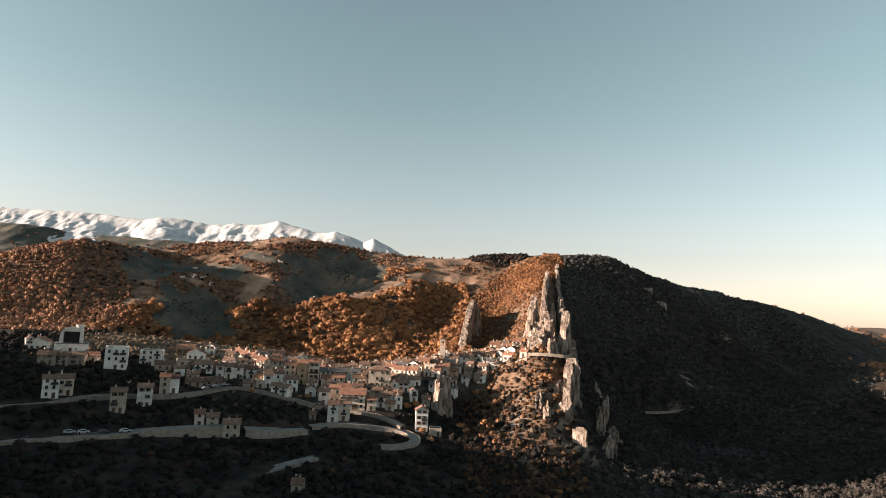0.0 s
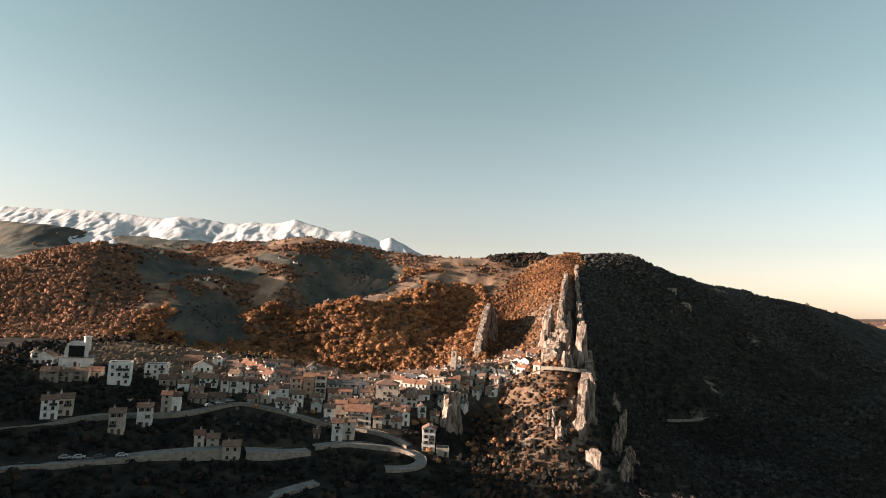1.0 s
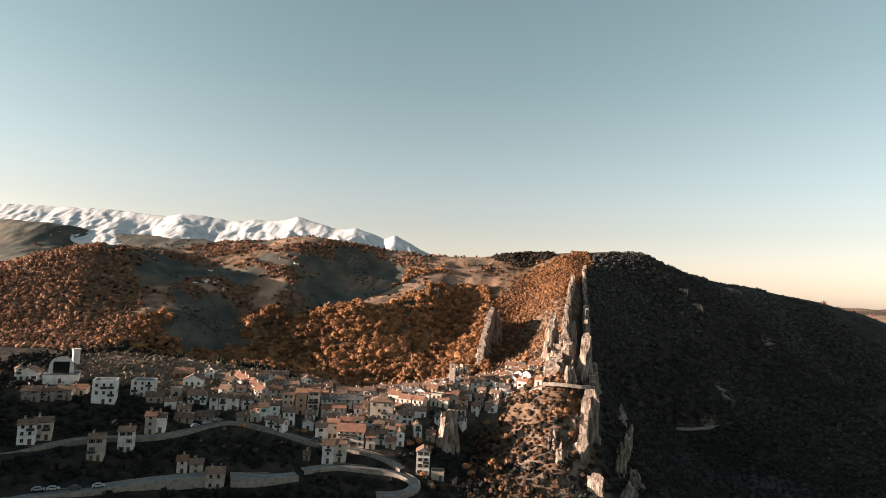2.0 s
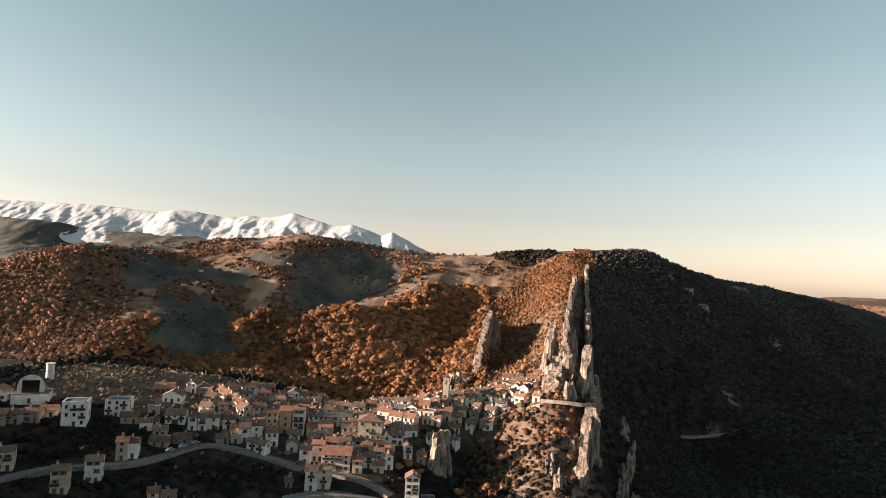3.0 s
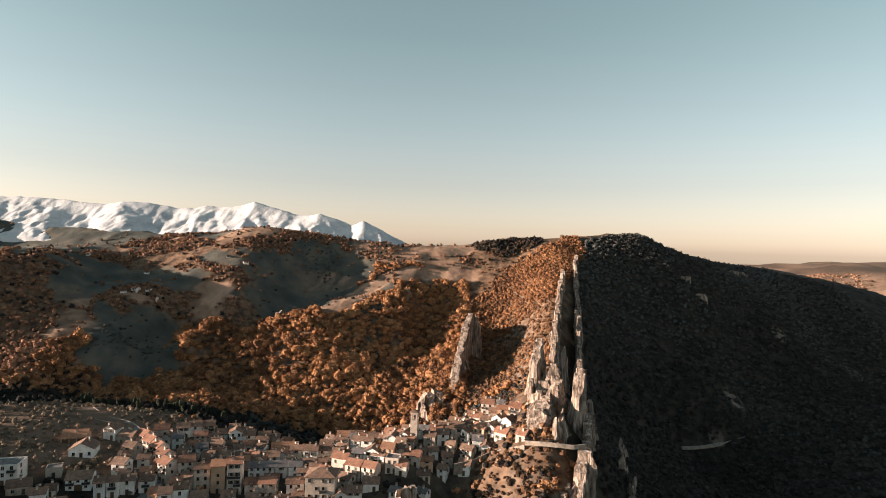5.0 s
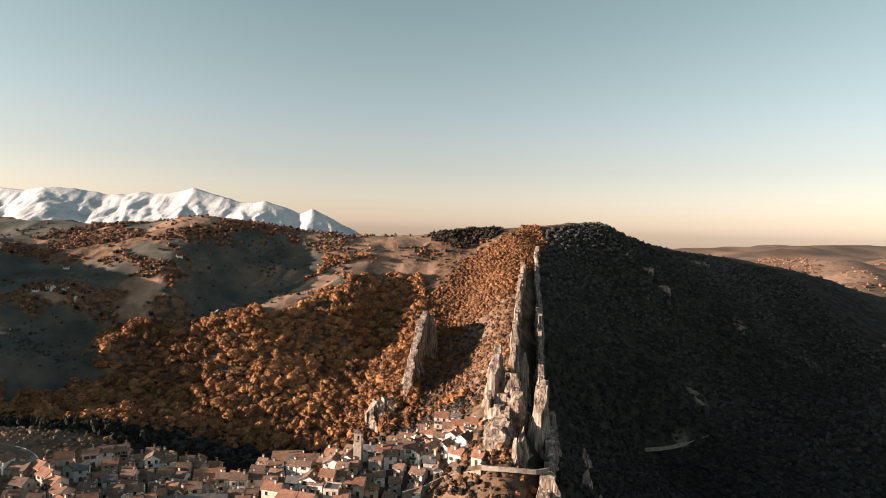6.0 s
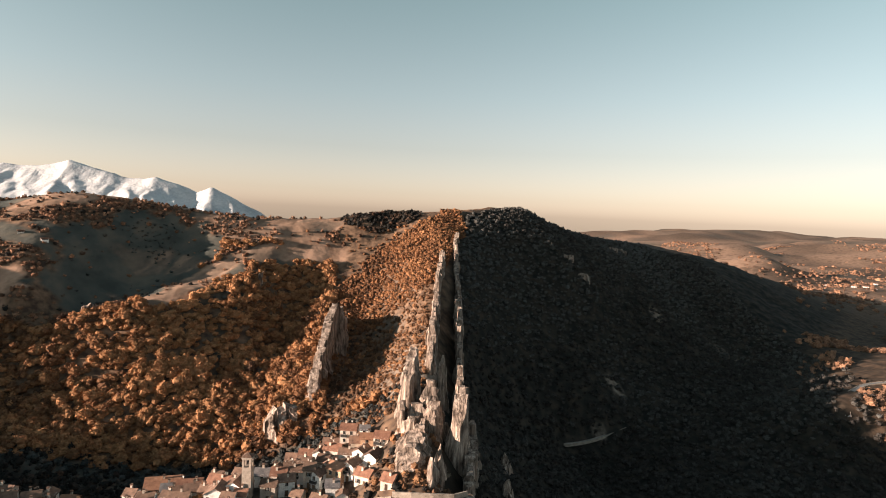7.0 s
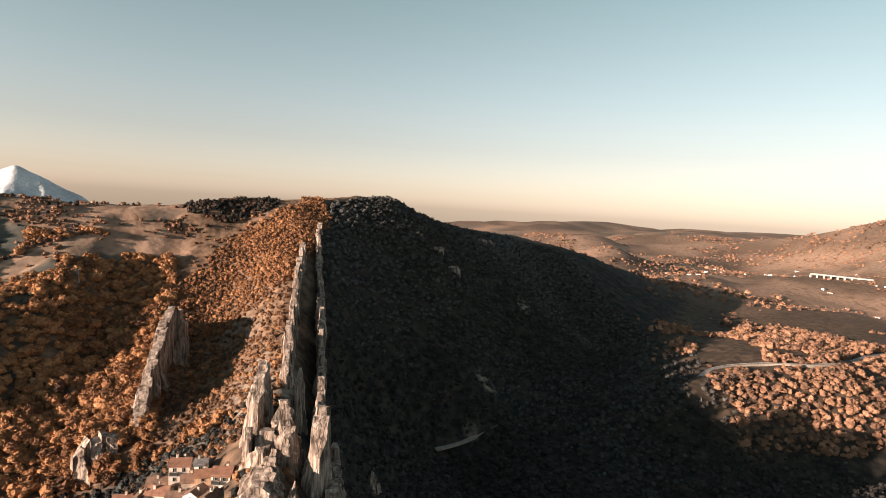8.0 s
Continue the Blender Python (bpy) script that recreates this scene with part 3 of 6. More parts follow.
def rock_wall(name, label, nodes, thick, seed, ragged=0.15, wide=3.4, sink=6.0, drop=None, blocks=1, broken=1.0):
    """A wall of upright splinters along x, y, crest height."""
    rs = np.random.RandomState(seed)
    p = np.array(nodes, float)
    seg = np.hypot(*np.diff(p[:, :2], axis=0).T)
    s = np.concatenate([[0], np.cumsum(seg)])
    vs, fs, base, q = [], [], 0, 0.0
    while q <= s[-1]:
        x, y, top = (np.interp(q, s, p[:, k]) for k in range(3))
        x2, y2 = (np.interp(min(q + 1, s[-1]), s, p[:, k]) for k in range(2))
        x1, y1 = (np.interp(max(q - 1, 0), s, p[:, k]) for k in range(2))
        turn = -math.atan2(x2 - x1, y2 - y1) + rs.normal(0, 0.12)
        low = ground(x, y) - sink if drop is None else drop
        t = thick * rs.uniform(0.7, 1.25)
        tall = max(1.5, top - low - sink)
        z1 = top - abs(rs.normal(0, ragged)) * tall
        off = rs.normal(0, thick * 0.14)
        a = wide * rs.uniform(0.6, 1.5)
        v, f = shard(x + off * math.cos(turn), y + off * math.sin(turn), a * 1.25, t, low, z1, turn, rs, broken)
        vs.append(v)
        fs.append(f + base)
        base += len(v)
        for _ in range(blocks):
            side = rs.choice((-1, 1)) * t * rs.uniform(0.35, 0.8)
            sx_, sy_ = x + side * math.cos(turn), y + side * math.sin(turn)
            foot = ground(sx_, sy_) - 2 if drop is None else drop
            v, f = shard(sx_, sy_, a * rs.uniform(0.5, 0.9), t * rs.uniform(0.35, 0.7), foot, foot + (z1 - foot) * rs.uniform(0.3, 0.8), turn + rs.normal(0, 0.4), rs, broken)
            vs.append(v)
            fs.append(f + base)
            base += len(v)
        q += a * 0.62
    me = mesh_of(name, np.concatenate(vs), np.concatenate(fs), [ROCK])
    return tagged(new(name, me), label, "rock")


def strata_wall(name, label, nodes, thick, seed, block=4.0, ragged=0.12, sink=5.0, drop=None, levels=16, rough=1.0):
    """A fin of upright limestone beds: jointed blocks with stepped faces and a broken top, along x, y, crest height."""
    rs = np.random.RandomState(seed)
    p = np.array(nodes, float)
    s = np.concatenate([[0], np.cumsum(np.hypot(*np.diff(p[:, :2], axis=0).T))])
    edges = [0.0]
    while edges[-1] < s[-1]:
        edges.append(edges[-1] + block * rs.uniform(0.4, 1.5))
    edges[-1] = s[-1]
    qs, drops, sides = [], [], []
    h = np.linspace(0, 1, levels)
    for a, b in zip(edges, edges[1:]):
        k = max(2, int((b - a) / 1.0) + 1)
        tall = np.interp((a + b) / 2, s, p[:, 2]) - (ground(*(np.interp((a + b) / 2, s, p[:, j]) for j in (0, 1))) if drop is None else drop)
        cut = abs(rs.normal(0, ragged)) * max(tall, 3.0)
        tilt = rs.uniform(-0.5, 0.5) * min(2.5, b - a)
        pair = []
        for _ in (0, 1):
            off = np.full(levels, rs.normal(0, 0.17))
            for _ in range(rs.randint(2, 5)):
                off = off + rs.uniform(-0.16, 0.3) * (h < rs.uniform(0.15, 0.97))
            pair.append(off * thick)
        for i in range(k):
            qs.append(min(max(a + 0.03, a + (b - a) * i / (k - 1)), b - 0.03))
            drops.append(cut + tilt * (i / (k - 1) - 0.5) + abs(rs.normal(0, 0.35)))
            sides.append(pair)
    qs, drops, sides = np.array(qs), np.array(drops), np.array(sides)
    x, y, top = (np.interp(qs, s, p[:, k]) for k in range(3))
    tx, ty = np.interp(qs + 2, s, p[:, 0]) - np.interp(qs - 2, s, p[:, 0]), np.interp(qs + 2, s, p[:, 1]) - np.interp(qs - 2, s, p[:, 1])
    ln = np.hypot(tx, ty) + 1e-9
    nx, ny = -ty / ln, tx / ln
    low = np.full(len(qs), float(drop)) if drop is not None else height(x, y) - sink
    z1 = np.maximum(top - drops, low + 2.0)
    n = len(qs)
    ends = np.clip(np.minimum(qs, s[-1] - qs) / (0.5 * thick), 0.25, 1.0)
    verts = []
    for k, sign in ((0, 1.0), (1, -1.0)):
        zz = low[:, None] + (z1 - low)[:, None] * h[None] + rs.normal(0, 0.18, (n, levels)) * (h < 0.99)
        half = (thick / 2 * (1.2 - 0.45 * h)[None] + sides[:, k] + rough * 0.45 * fbm(qs[:, None] + 50 * k + 0 * zz, zz, 7.0, 3) + rs.normal(0, 0.1 * rough, (n, levels))) * ends[:, None]
        half = np.maximum(half, 0.15 * thick)
        verts.append(np.stack([x[:, None] + sign * nx[:, None] * half, y[:, None] + sign * ny[:, None] * half, zz], -1).reshape(-1, 3))
    w = n * levels
    ids = np.arange(w).reshape(n, levels)
    f = [np.stack([ids[:-1, :-1], ids[:-1, 1:], ids[1:, 1:], ids[1:, :-1]], -1).reshape(-1, 4)]
    f.append(f[0][:, ::-1] + w)
    f.append(np.stack([ids[:-1, -1], ids[:-1, -1] + w, ids[1:, -1] + w, ids[1:, -1]], -1))
    for e, turn in ((0, 1), (-1, -1)):
        f.append(np.stack([ids[e, :-1], ids[e, :-1] + w, ids[e, 1:] + w, ids[e, 1:]], -1)[:, ::turn])
    q = np.concatenate(f)
    me = mesh_of(name, np.concatenate(verts), np.concatenate([q[:, [0, 1, 2]], q[:, [0, 2, 3]]]), [ROCK])
    return tagged(new(name, me), label, "rock")


strata_wall("rock_pinnacle", "tall free-standing limestone fin above the orange wood", [(16.5, 458, 72), (17.5, 468, 81), (19, 480, 90), (21, 492, 97), (23, 504, 106), (25.5, 516, 113), (27, 523, 113), (29.5, 531, 106),
            (33, 541, 99)], 5.0, 1, 6.0, 0.05, 10.0)
strata_wall("rock_wall", "thin pale limestone wall along the west edge of the crest", [(73, 425, 103), (76, 440, 112), (78, 452, 118), (81, 470, 119), (84, 490, 125), (87, 505, 131), (90, 522, 134), (94, 540, 141),
            (98, 555, 146), (101, 572, 149)], 2.8, 2, 4.0, 0.4)
strata_wall("rock_wall", "thin grey limestone wall along the east edge of the crest", [(82, 392, 90), (84, 405, 97), (88, 430, 100), (93, 455, 108), (97, 478, 115), (100, 500, 119), (104, 520, 119), (107, 545, 130),
            (110, 570, 146), (114, 598, 154), (118, 612, 157)], 2.6, 3, 4.0, 0.42)
strata_wall("rock_spire", "pale limestone spire beside the crest path", [(58.5, 385, 104), (60, 391, 113), (61, 397, 115), (62.5, 403, 110)], 4.6, 4, 4.0, 0.06, rough=1.3)
strata_wall("rock_spire", "slim limestone pillar in the gully of the crest", [(73, 395, 107), (74.5, 399, 113), (76, 403, 108)], 2.4, 19, 3.0, 0.06)
strata_wall("rock_spire", "small pale limestone spire on the rocky slope", [(55.5, 373, 97), (56, 377, 99), (56.5, 381, 96)], 2.6, 5, 2.4, 0.08)
strata_wall("rock_slab", "broad pale limestone slab standing on edge", [(75.5, 362, 93), (77, 366, 102), (78.5, 371, 106.5), (79.5, 377, 105), (80.5, 383, 98)], 4.0, 6, 5.0, 0.03, rough=0.7)
strata_wall("rock_slab", "grey limestone face dropping to the wooded gorge", [(77, 348, 79), (80, 360, 82), (83, 372, 86), (86, 386, 88)], 4.4, 7, 7.0, 0.08, drop=50)
strata_wall("rock_crag", "broken limestone crag above the terrace", [(54.5, 349, 82), (57, 356, 88.5), (59.5, 363, 91), (63, 368, 95)], 6.2, 8, 2.6, 0.24, rough=2.6)
strata_wall("rock_crag", "low broken limestone blocks among scrub on the ridge", [(66, 367, 96), (68, 373, 102), (66.5, 380, 106), (69, 388, 103)], 5.2, 9, 2.6, 0.26, rough=2.6)
strata_wall("rock_crag", "low broken limestone blocks among scrub on the ridge", [(59, 369, 94), (61, 375, 98), (62, 382, 99)], 4.5, 20, 2.6, 0.25, rough=2.0)
rock_wall("boulder", "pale limestone boulder on the terrace", [(65, 346, 87), (67, 349, 90), (69, 351, 86)], 5.0, 10, 0.1, 4.0, blocks=0)
strata_wall("rock_cliff", "high pale limestone cliff below the terrace", [(66, 306, 54), (68, 314, 62), (70, 322, 72), (72, 329, 77), (74, 336, 78.5), (76, 344, 78.5)], 7.0, 11, 6.0, 0.05, drop=32, rough=0.8)
strata_wall("rock_cliff", "pale limestone ledge below the terrace", [(62, 318, 62), (64.5, 325, 66), (67, 331, 70)], 4.0, 12, 3.0, 0.14, drop=42, rough=1.6)
strata_wall("rock_outcrop", "weathered limestone outcrop among bushes", [(66, 287, 44), (69, 294, 50), (72, 302, 46)], 5.5, 13, 3.0, 0.15, drop=26, rough=1.6)
rock_wall("rock_outcrop", "weathered limestone outcrop among bushes", [(54, 298, 55), (57, 305, 57)], 3.4, 14, 0.2, 2.6, drop=44)
rock_wall("rock_outcrop", "weathered limestone outcrop among bushes", [(51, 308, 58), (54, 315, 63)], 3.0, 15, 0.2, 2.6, drop=48)
strata_wall("rock_bluff", "limestone bluff that carries the edge of the village", [(-2, 323, 65), (0.5, 319, 67.5), (3, 320, 67.5), (4.5, 324, 66)], 4.4, 16, 3.0, 0.05, drop=34, rough=1.4)
strata_wall("rock_outcrop", "grey rock knob in the wood behind the village", [(-5, 446, 65), (0, 449, 72), (5, 451, 73), (10, 452, 71), (14, 453, 66)], 7.0, 18, 3.0, 0.14, rough=2.0)
strata_wall("rock_outcrop", "grey rock knob on the crest of the oak wood", [(-118, 518, 108), (-114, 521, 111), (-110, 522, 108)], 4.0, 21, 3.0, 0.15, rough=1.8)
strata_wall("rock_outcrop", "small pale rock tooth in the oak wood", [(-27, 566, 124), (-24, 567, 127)], 2.6, 22, 2.0, 0.1)
for i, (x, y) in enumerate(((88, 322), (94, 338), (86, 300), (98, 352), (104, 372), (92, 312), (106, 398), (112, 425))):
    z = ground(x, y)
    rock_wall("rock_outcrop", "dark limestone outcrop in the shaded gorge", [(x - 2, y - 4, z + 5), (x, y, z + 9), (x + 2, y + 4, z + 6)], 3.6, 30 + i, 0.2, 3.2)
for i, (x, y, ln, up) in enumerate(((226, 652, 9, 1.4), (236, 640, 11, 1.2), (296, 716, 12, 2.4), (309, 726, 14, 2.8))):
    z = ground(x, y)
    strata_wall("rock_outcrop", "pale rock slab showing through the mountain wood", [(x - ln * 0.5, y + ln * 0.5, z + up), (x, y, z + up * 1.3), (x + ln * 0.5, y - ln * 0.5, z + up * 0.8)], 5.0, 50 + i, 3.0, 0.2, rough=1.8, levels=8)


# ---- village: plaster, tiles, joinery ----
PLASTER = {
    "w": material("white_plaster", [(0.46, 0.43, 0.4), (0.68, 0.65, 0.61), (0.78, 0.75, 0.71)], size=3.0, tint="object", spread=0.18, bump=0.15),
    "b": material("beige_plaster", [(0.3, 0.24, 0.19), (0.47, 0.39, 0.32), (0.56, 0.48, 0.4)], size=3.0, tint="object", spread=0.2, bump=0.15),
    "r": material("rose_plaster", [(0.34, 0.26, 0.21), (0.54, 0.44, 0.37), (0.64, 0.56, 0.49)], size=3.0, tint="object", spread=0.22, bump=0.15),
    "o": material("ochre_plaster", [(0.33, 0.2, 0.13), (0.48, 0.31, 0.2), (0.54, 0.38, 0.26)], size=3.0, tint="object", spread=0.15, bump=0.15),
    "s": material("rubble_wall", [(0.14, 0.115, 0.09), (0.28, 0.23, 0.19), (0.36, 0.3, 0.25)], size=1.6, tint="object", spread=0.2, bump=0.6),
}
TILES = {
    "brown": material("brown_tiles", [(0.078, 0.047, 0.035), (0.16, 0.098, 0.07), (0.23, 0.143, 0.102)], size=1.4, tint="object", spread=0.3, bump=0.6),
    "red": material("red_tiles", [(0.11, 0.052, 0.036), (0.2, 0.098, 0.064), (0.26, 0.138, 0.092)], size=1.4, tint="object", spread=0.3, bump=0.6),
    "grey": material("grey_roofing", [(0.06, 0.06, 0.06), (0.11, 0.1, 0.1), (0.16, 0.15, 0.14)], size=2.0, tint="object", spread=0.25, bump=0.3),
    "orange": material("orange_tiles", [(0.17, 0.085, 0.052), (0.27, 0.138, 0.085), (0.32, 0.175, 0.112)], size=1.4, tint="object", spread=0.2, bump=0.6),
}
CONCRETE = material("concrete", [(0.16, 0.15, 0.14), (0.27, 0.26, 0.24), (0.34, 0.32, 0.3)], size=2.5, bump=0.2)
SHUTTER = material("shutter_wood", [(0.05, 0.035, 0.025), (0.1, 0.07, 0.05)], size=0.5, tint="object", spread=0.4)
FRAME_WOOD = material("window_frames", [(0.2, 0.18, 0.16), (0.4, 0.37, 0.33)], size=0.5, tint="object", spread=0.4)
DOOR_WOOD = material("door_wood", [(0.06, 0.035, 0.02), (0.12, 0.075, 0.045)], size=0.6, tint="object", spread=0.5)
IRON = material("railing_iron", [(0.02, 0.02, 0.02), (0.05, 0.045, 0.04)], size=0.4, rough=0.6)
GLASS = bpy.data.materials.new("window_glass")
GLASS.use_nodes = True
pb = GLASS.node_tree.nodes["Principled BSDF"]
pb.inputs["Base Color"].default_value, pb.inputs["Roughness"].default_value = (0.012, 0.014, 0.016, 1), 0.12


def window_meshes():
    bm = bmesh.new()
    for x0, x1, z0, z1 in ((-0.55, -0.47, 0, 1.5), (0.47, 0.55, 0, 1.5), (-0.47, 0.47, 1.42, 1.5), (-0.47, 0.47, 0, 0.08), (-0.03, 0.03, 0.08, 1.42)):
        box(bm, x0, x1, -0.09, 0.03, z0, z1)
    surround = bm_mesh("window", bm, [FRAME_WOOD])
    bm = bmesh.new()
    box(bm, -0.47, 0.47, -0.035, 0.02, 0.08, 1.42)
    pane = bm_mesh("pane", bm, [GLASS])
    bm = bmesh.new()
    box(bm, -0.23, 0.23, -0.08, -0.01, 0.02, 1.48)
    for k in range(5):
        box(bm, -0.18, 0.18, -0.1, -0.08, 0.15 + k * 0.26, 0.29 + k * 0.26)
    shutters = bm_mesh("shutter", bm, [SHUTTER])
    bm = bmesh.new()
    box(bm, -0.7, 0.7, -0.16, 0.02, -0.1, 0.0)
    sill = bm_mesh("window_sill", bm, [CONCRETE])
    return surround, pane, shutters, sill


def door_mesh(wide=1.1, tall=2.2):
    bm = bmesh.new()
    box(bm, -wide / 2, wide / 2, -0.05, 0.03, 0, tall, 0)
    box(bm, -wide / 2 - 0.14, -wide / 2, -0.1, 0.03, 0, tall + 0.14, 1)
    box(bm, wide / 2, wide / 2 + 0.14, -0.1, 0.03, 0, tall + 0.14, 1)
    box(bm, -wide / 2, wide / 2, -0.1, 0.03, tall, tall + 0.14, 1)
    return bm_mesh("door", bm, [DOOR_WOOD, CONCRETE])


def balcony_meshes(wide=2.6):
    bm = bmesh.new()
    box(bm, -wide / 2, wide / 2, -1.1, 0, -0.18, 0)
    slab = bm_mesh("balcony", bm, [CONCRETE])
    bm = bmesh.new()
    path = [(-wide / 2, 0), (-wide / 2, -1.08), (wide / 2, -1.08), (wide / 2, 0)]
    inner = [(-wide / 2 + 0.05, 0), (-wide / 2 + 0.05, -1.03), (wide / 2 - 0.05, -1.03), (wide / 2 - 0.05, 0)]
    rows = [[bm.verts.new((a, b, z)) for a, b in p] for p, z in ((path, 0.06), (path, 1.0), (inner, 1.0), (inner, 0.06))]
    for k in range(4):
        for i in range(3):
            bm.faces.new((rows[k][i], rows[k][i + 1], rows[(k + 1) % 4][i + 1], rows[(k + 1) % 4][i]))
    bmesh.ops.recalc_face_normals(bm, faces=bm.faces)
    return slab, bm_mesh("railing", bm, [IRON])


def chimney_mesh():
    bm = bmesh.new()
    box(bm, -0.35, 0.35, -0.3, 0.3, -0.8, 1.1, 0)
    box(bm, -0.45, 0.45, -0.4, 0.4, 1.1, 1.22, 1)
    for sx in (-0.28, 0.28):
        box(bm, sx - 0.06, sx + 0.06, -0.28, 0.28, 1.22, 1.45, 1)
    box(bm, -0.45, 0.45, -0.4, 0.4, 1.45, 1.55, 1)
    return bm_mesh("chimney", bm, [PLASTER["b"], TILES["brown"]])


def dish_mesh():
    bm = bmesh.new()
    rings = []
    for r, z in ((0.05, 0.0), (0.25, 0.03), (0.45, 0.1)):
        rings.append([bm.verts.new((r * math.cos(k * math.pi / 5), -z, 0.5 + r * math.sin(k * math.pi / 5))) for k in range(10)])
    for a, b in zip(rings, rings[1:]):
        for k in range(10):
            bm.faces.new((a[k], a[(k + 1) % 10], b[(k + 1) % 10], b[k]))
    bm.faces.new(rings[0])
    box(bm, -0.03, 0.03, 0.0, 0.06, -0.6, 0.5)
    return bm_mesh("satellite_dish", bm, [FRAME_WOOD])


WIN, PANE, SHUT, SILL = window_meshes()
DOOR, GARAGE, CHIMNEY, DISH = door_mesh(), door_mesh(2.6, 2.4), chimney_mesh(), dish_mesh()
BALCONY, RAILING = balcony_meshes()


def add_window(parent, m, shutters, big=1.0):
    w = part("window", WIN, parent, m=m @ Matrix.Diagonal((big, 1, 1, 1)))
    part("pane", PANE, w)
    part("window_sill", SILL, w)
    if shutters:
        part("shutter", SHUT, w, m=pose(-0.8, 0, 0))
        part("shutter", SHUT, w, m=pose(0.8, 0, 0))


def wall_mesh(w, d, h, roof, rise, mat_):
    """The walls as one shell; gables rise into the roof."""
    bm = bmesh.new()
    x, y = w / 2, d / 2
    lo = [bm.verts.new((a, b, -5.0)) for a, b in ((-x, -y), (x, -y), (x, y), (-x, y))]
    mid = [bm.verts.new((a, b, 0.0)) for a, b in ((-x, -y), (x, -y), (x, y), (-x, y))]
    hi = [bm.verts.new((a, b, h)) for a, b in ((-x, -y), (x, -y), (x, y), (-x, y))]
    for k in range(4):
        bm.faces.new((lo[k], lo[(k + 1) % 4], mid[(k + 1) % 4], mid[k]))
        bm.faces.new((mid[k], mid[(k + 1) % 4], hi[(k + 1) % 4], hi[k]))
    if roof == "side":
        r = [bm.verts.new((-x, 0, h + rise - 0.12)), bm.verts.new((x, 0, h + rise - 0.12))]
        bm.faces.new((hi[1], hi[2], r[1]))
        bm.faces.new((hi[3], hi[0], r[0]))
    elif roof == "front":
        r = [bm.verts.new((0, -y, h + rise - 0.12)), bm.verts.new((0, y, h + rise - 0.12))]
        bm.faces.new((hi[0], hi[1], r[0]))
        bm.faces.new((hi[2], hi[3], r[1]))
    elif roof == "flat":
        up = [bm.verts.new((a * (1 if k < 4 else 0.96), b * (1 if k < 4 else 0.96), h + 0.5)) for k, (a, b) in enumerate(((-x, -y), (x, -y), (x, y), (-x, y)))]
        ins = [bm.verts.new((a * 0.94, b * 0.94, h + 0.5)) for a, b in ((-x, -y), (x, -y), (x, y), (-x, y))]
        dn = [bm.verts.new((a * 0.94, b * 0.94, h)) for a, b in ((-x, -y), (x, -y), (x, y), (-x, y))]
        for k in range(4):
            j = (k + 1) % 4
            bm.faces.new((hi[k], hi[j], up[j], up[k]))
            bm.faces.new((up[k], up[j], ins[j], ins[k]))
            bm.faces.new((ins[k], ins[j], dn[j], dn[k]))
    return bm_mesh("wall", bm, [mat_])


def roof_mesh(w, d, h, roof, rise, mat_):
    """Tiled slabs with an overhang, rows of tiles and a ridge cap."""
    bm = bmesh.new()
    o = 0.45
    x, y = w / 2 + o, d / 2 + o
    if roof == "flat":
        box(bm, -w / 2 * 0.94, w / 2 * 0.94, -d / 2 * 0.94, d / 2 * 0.94, h, h + 0.12)
        return bm_mesh("roof", bm, [mat_])
    if roof == "hip":
        e = max(0.4, w / 2 - d / 2)
        lo = [bm.verts.new(p) for p in ((-x, -y, h - 0.1), (x, -y, h - 0.1), (x, y, h - 0.1), (-x, y, h - 0.1))]
        up = [bm.verts.new((p.co.x, p.co.y, h + 0.12)) for p in lo]
        r = [bm.verts.new((-e, 0, h + rise)), bm.verts.new((e, 0, h + rise))]
        for k in range(4):
            bm.faces.new((lo[k], lo[(k + 1) % 4], up[(k + 1) % 4], up[k]))
        bm.faces.new(lo[::-1])
        for q in ((up[0], up[1], r[1], r[0]), (up[2], up[3], r[0], r[1])):
            bm.faces.new(q)
        for q in ((up[1], up[2], r[1]), (up[3], up[0], r[0])):
            bm.faces.new(q)
        return bm_mesh("roof", bm, [mat_])
    if roof == "front":
        x, y = y, x
    drop = rise * o / (y - o)
    top, low = h + rise, h - drop
    prof = [(-y, low), (-y * 0.5, (top + low) / 2 - 0.04), (0, top), (y * 0.5, (top + low) / 2 - 0.04), (y, low), (y, low - 0.22), (0, top - 0.22), (-y, low - 0.22)]
    ends = [[bm.verts.new((sx * x, py, pz)) for py, pz in prof] for sx in (-1, 1)]
    m = len(prof)
    for k in range(m):
        bm.faces.new((ends[0][k], ends[0][(k + 1) % m], ends[1][(k + 1) % m], ends[1][k]))
    for e in ends:
        bm.faces.new((e[0], e[1], e[2], e[6], e[7]))
        bm.faces.new((e[2], e[3], e[4], e[5], e[6]))
    bmesh.ops.recalc_face_normals(bm, faces=bm.faces)
    if roof == "front":
        bmesh.ops.rotate(bm, verts=bm.verts, matrix=Matrix.Rotation(radians(90), 3, "Z"))
    return bm_mesh("roof", bm, [mat_])


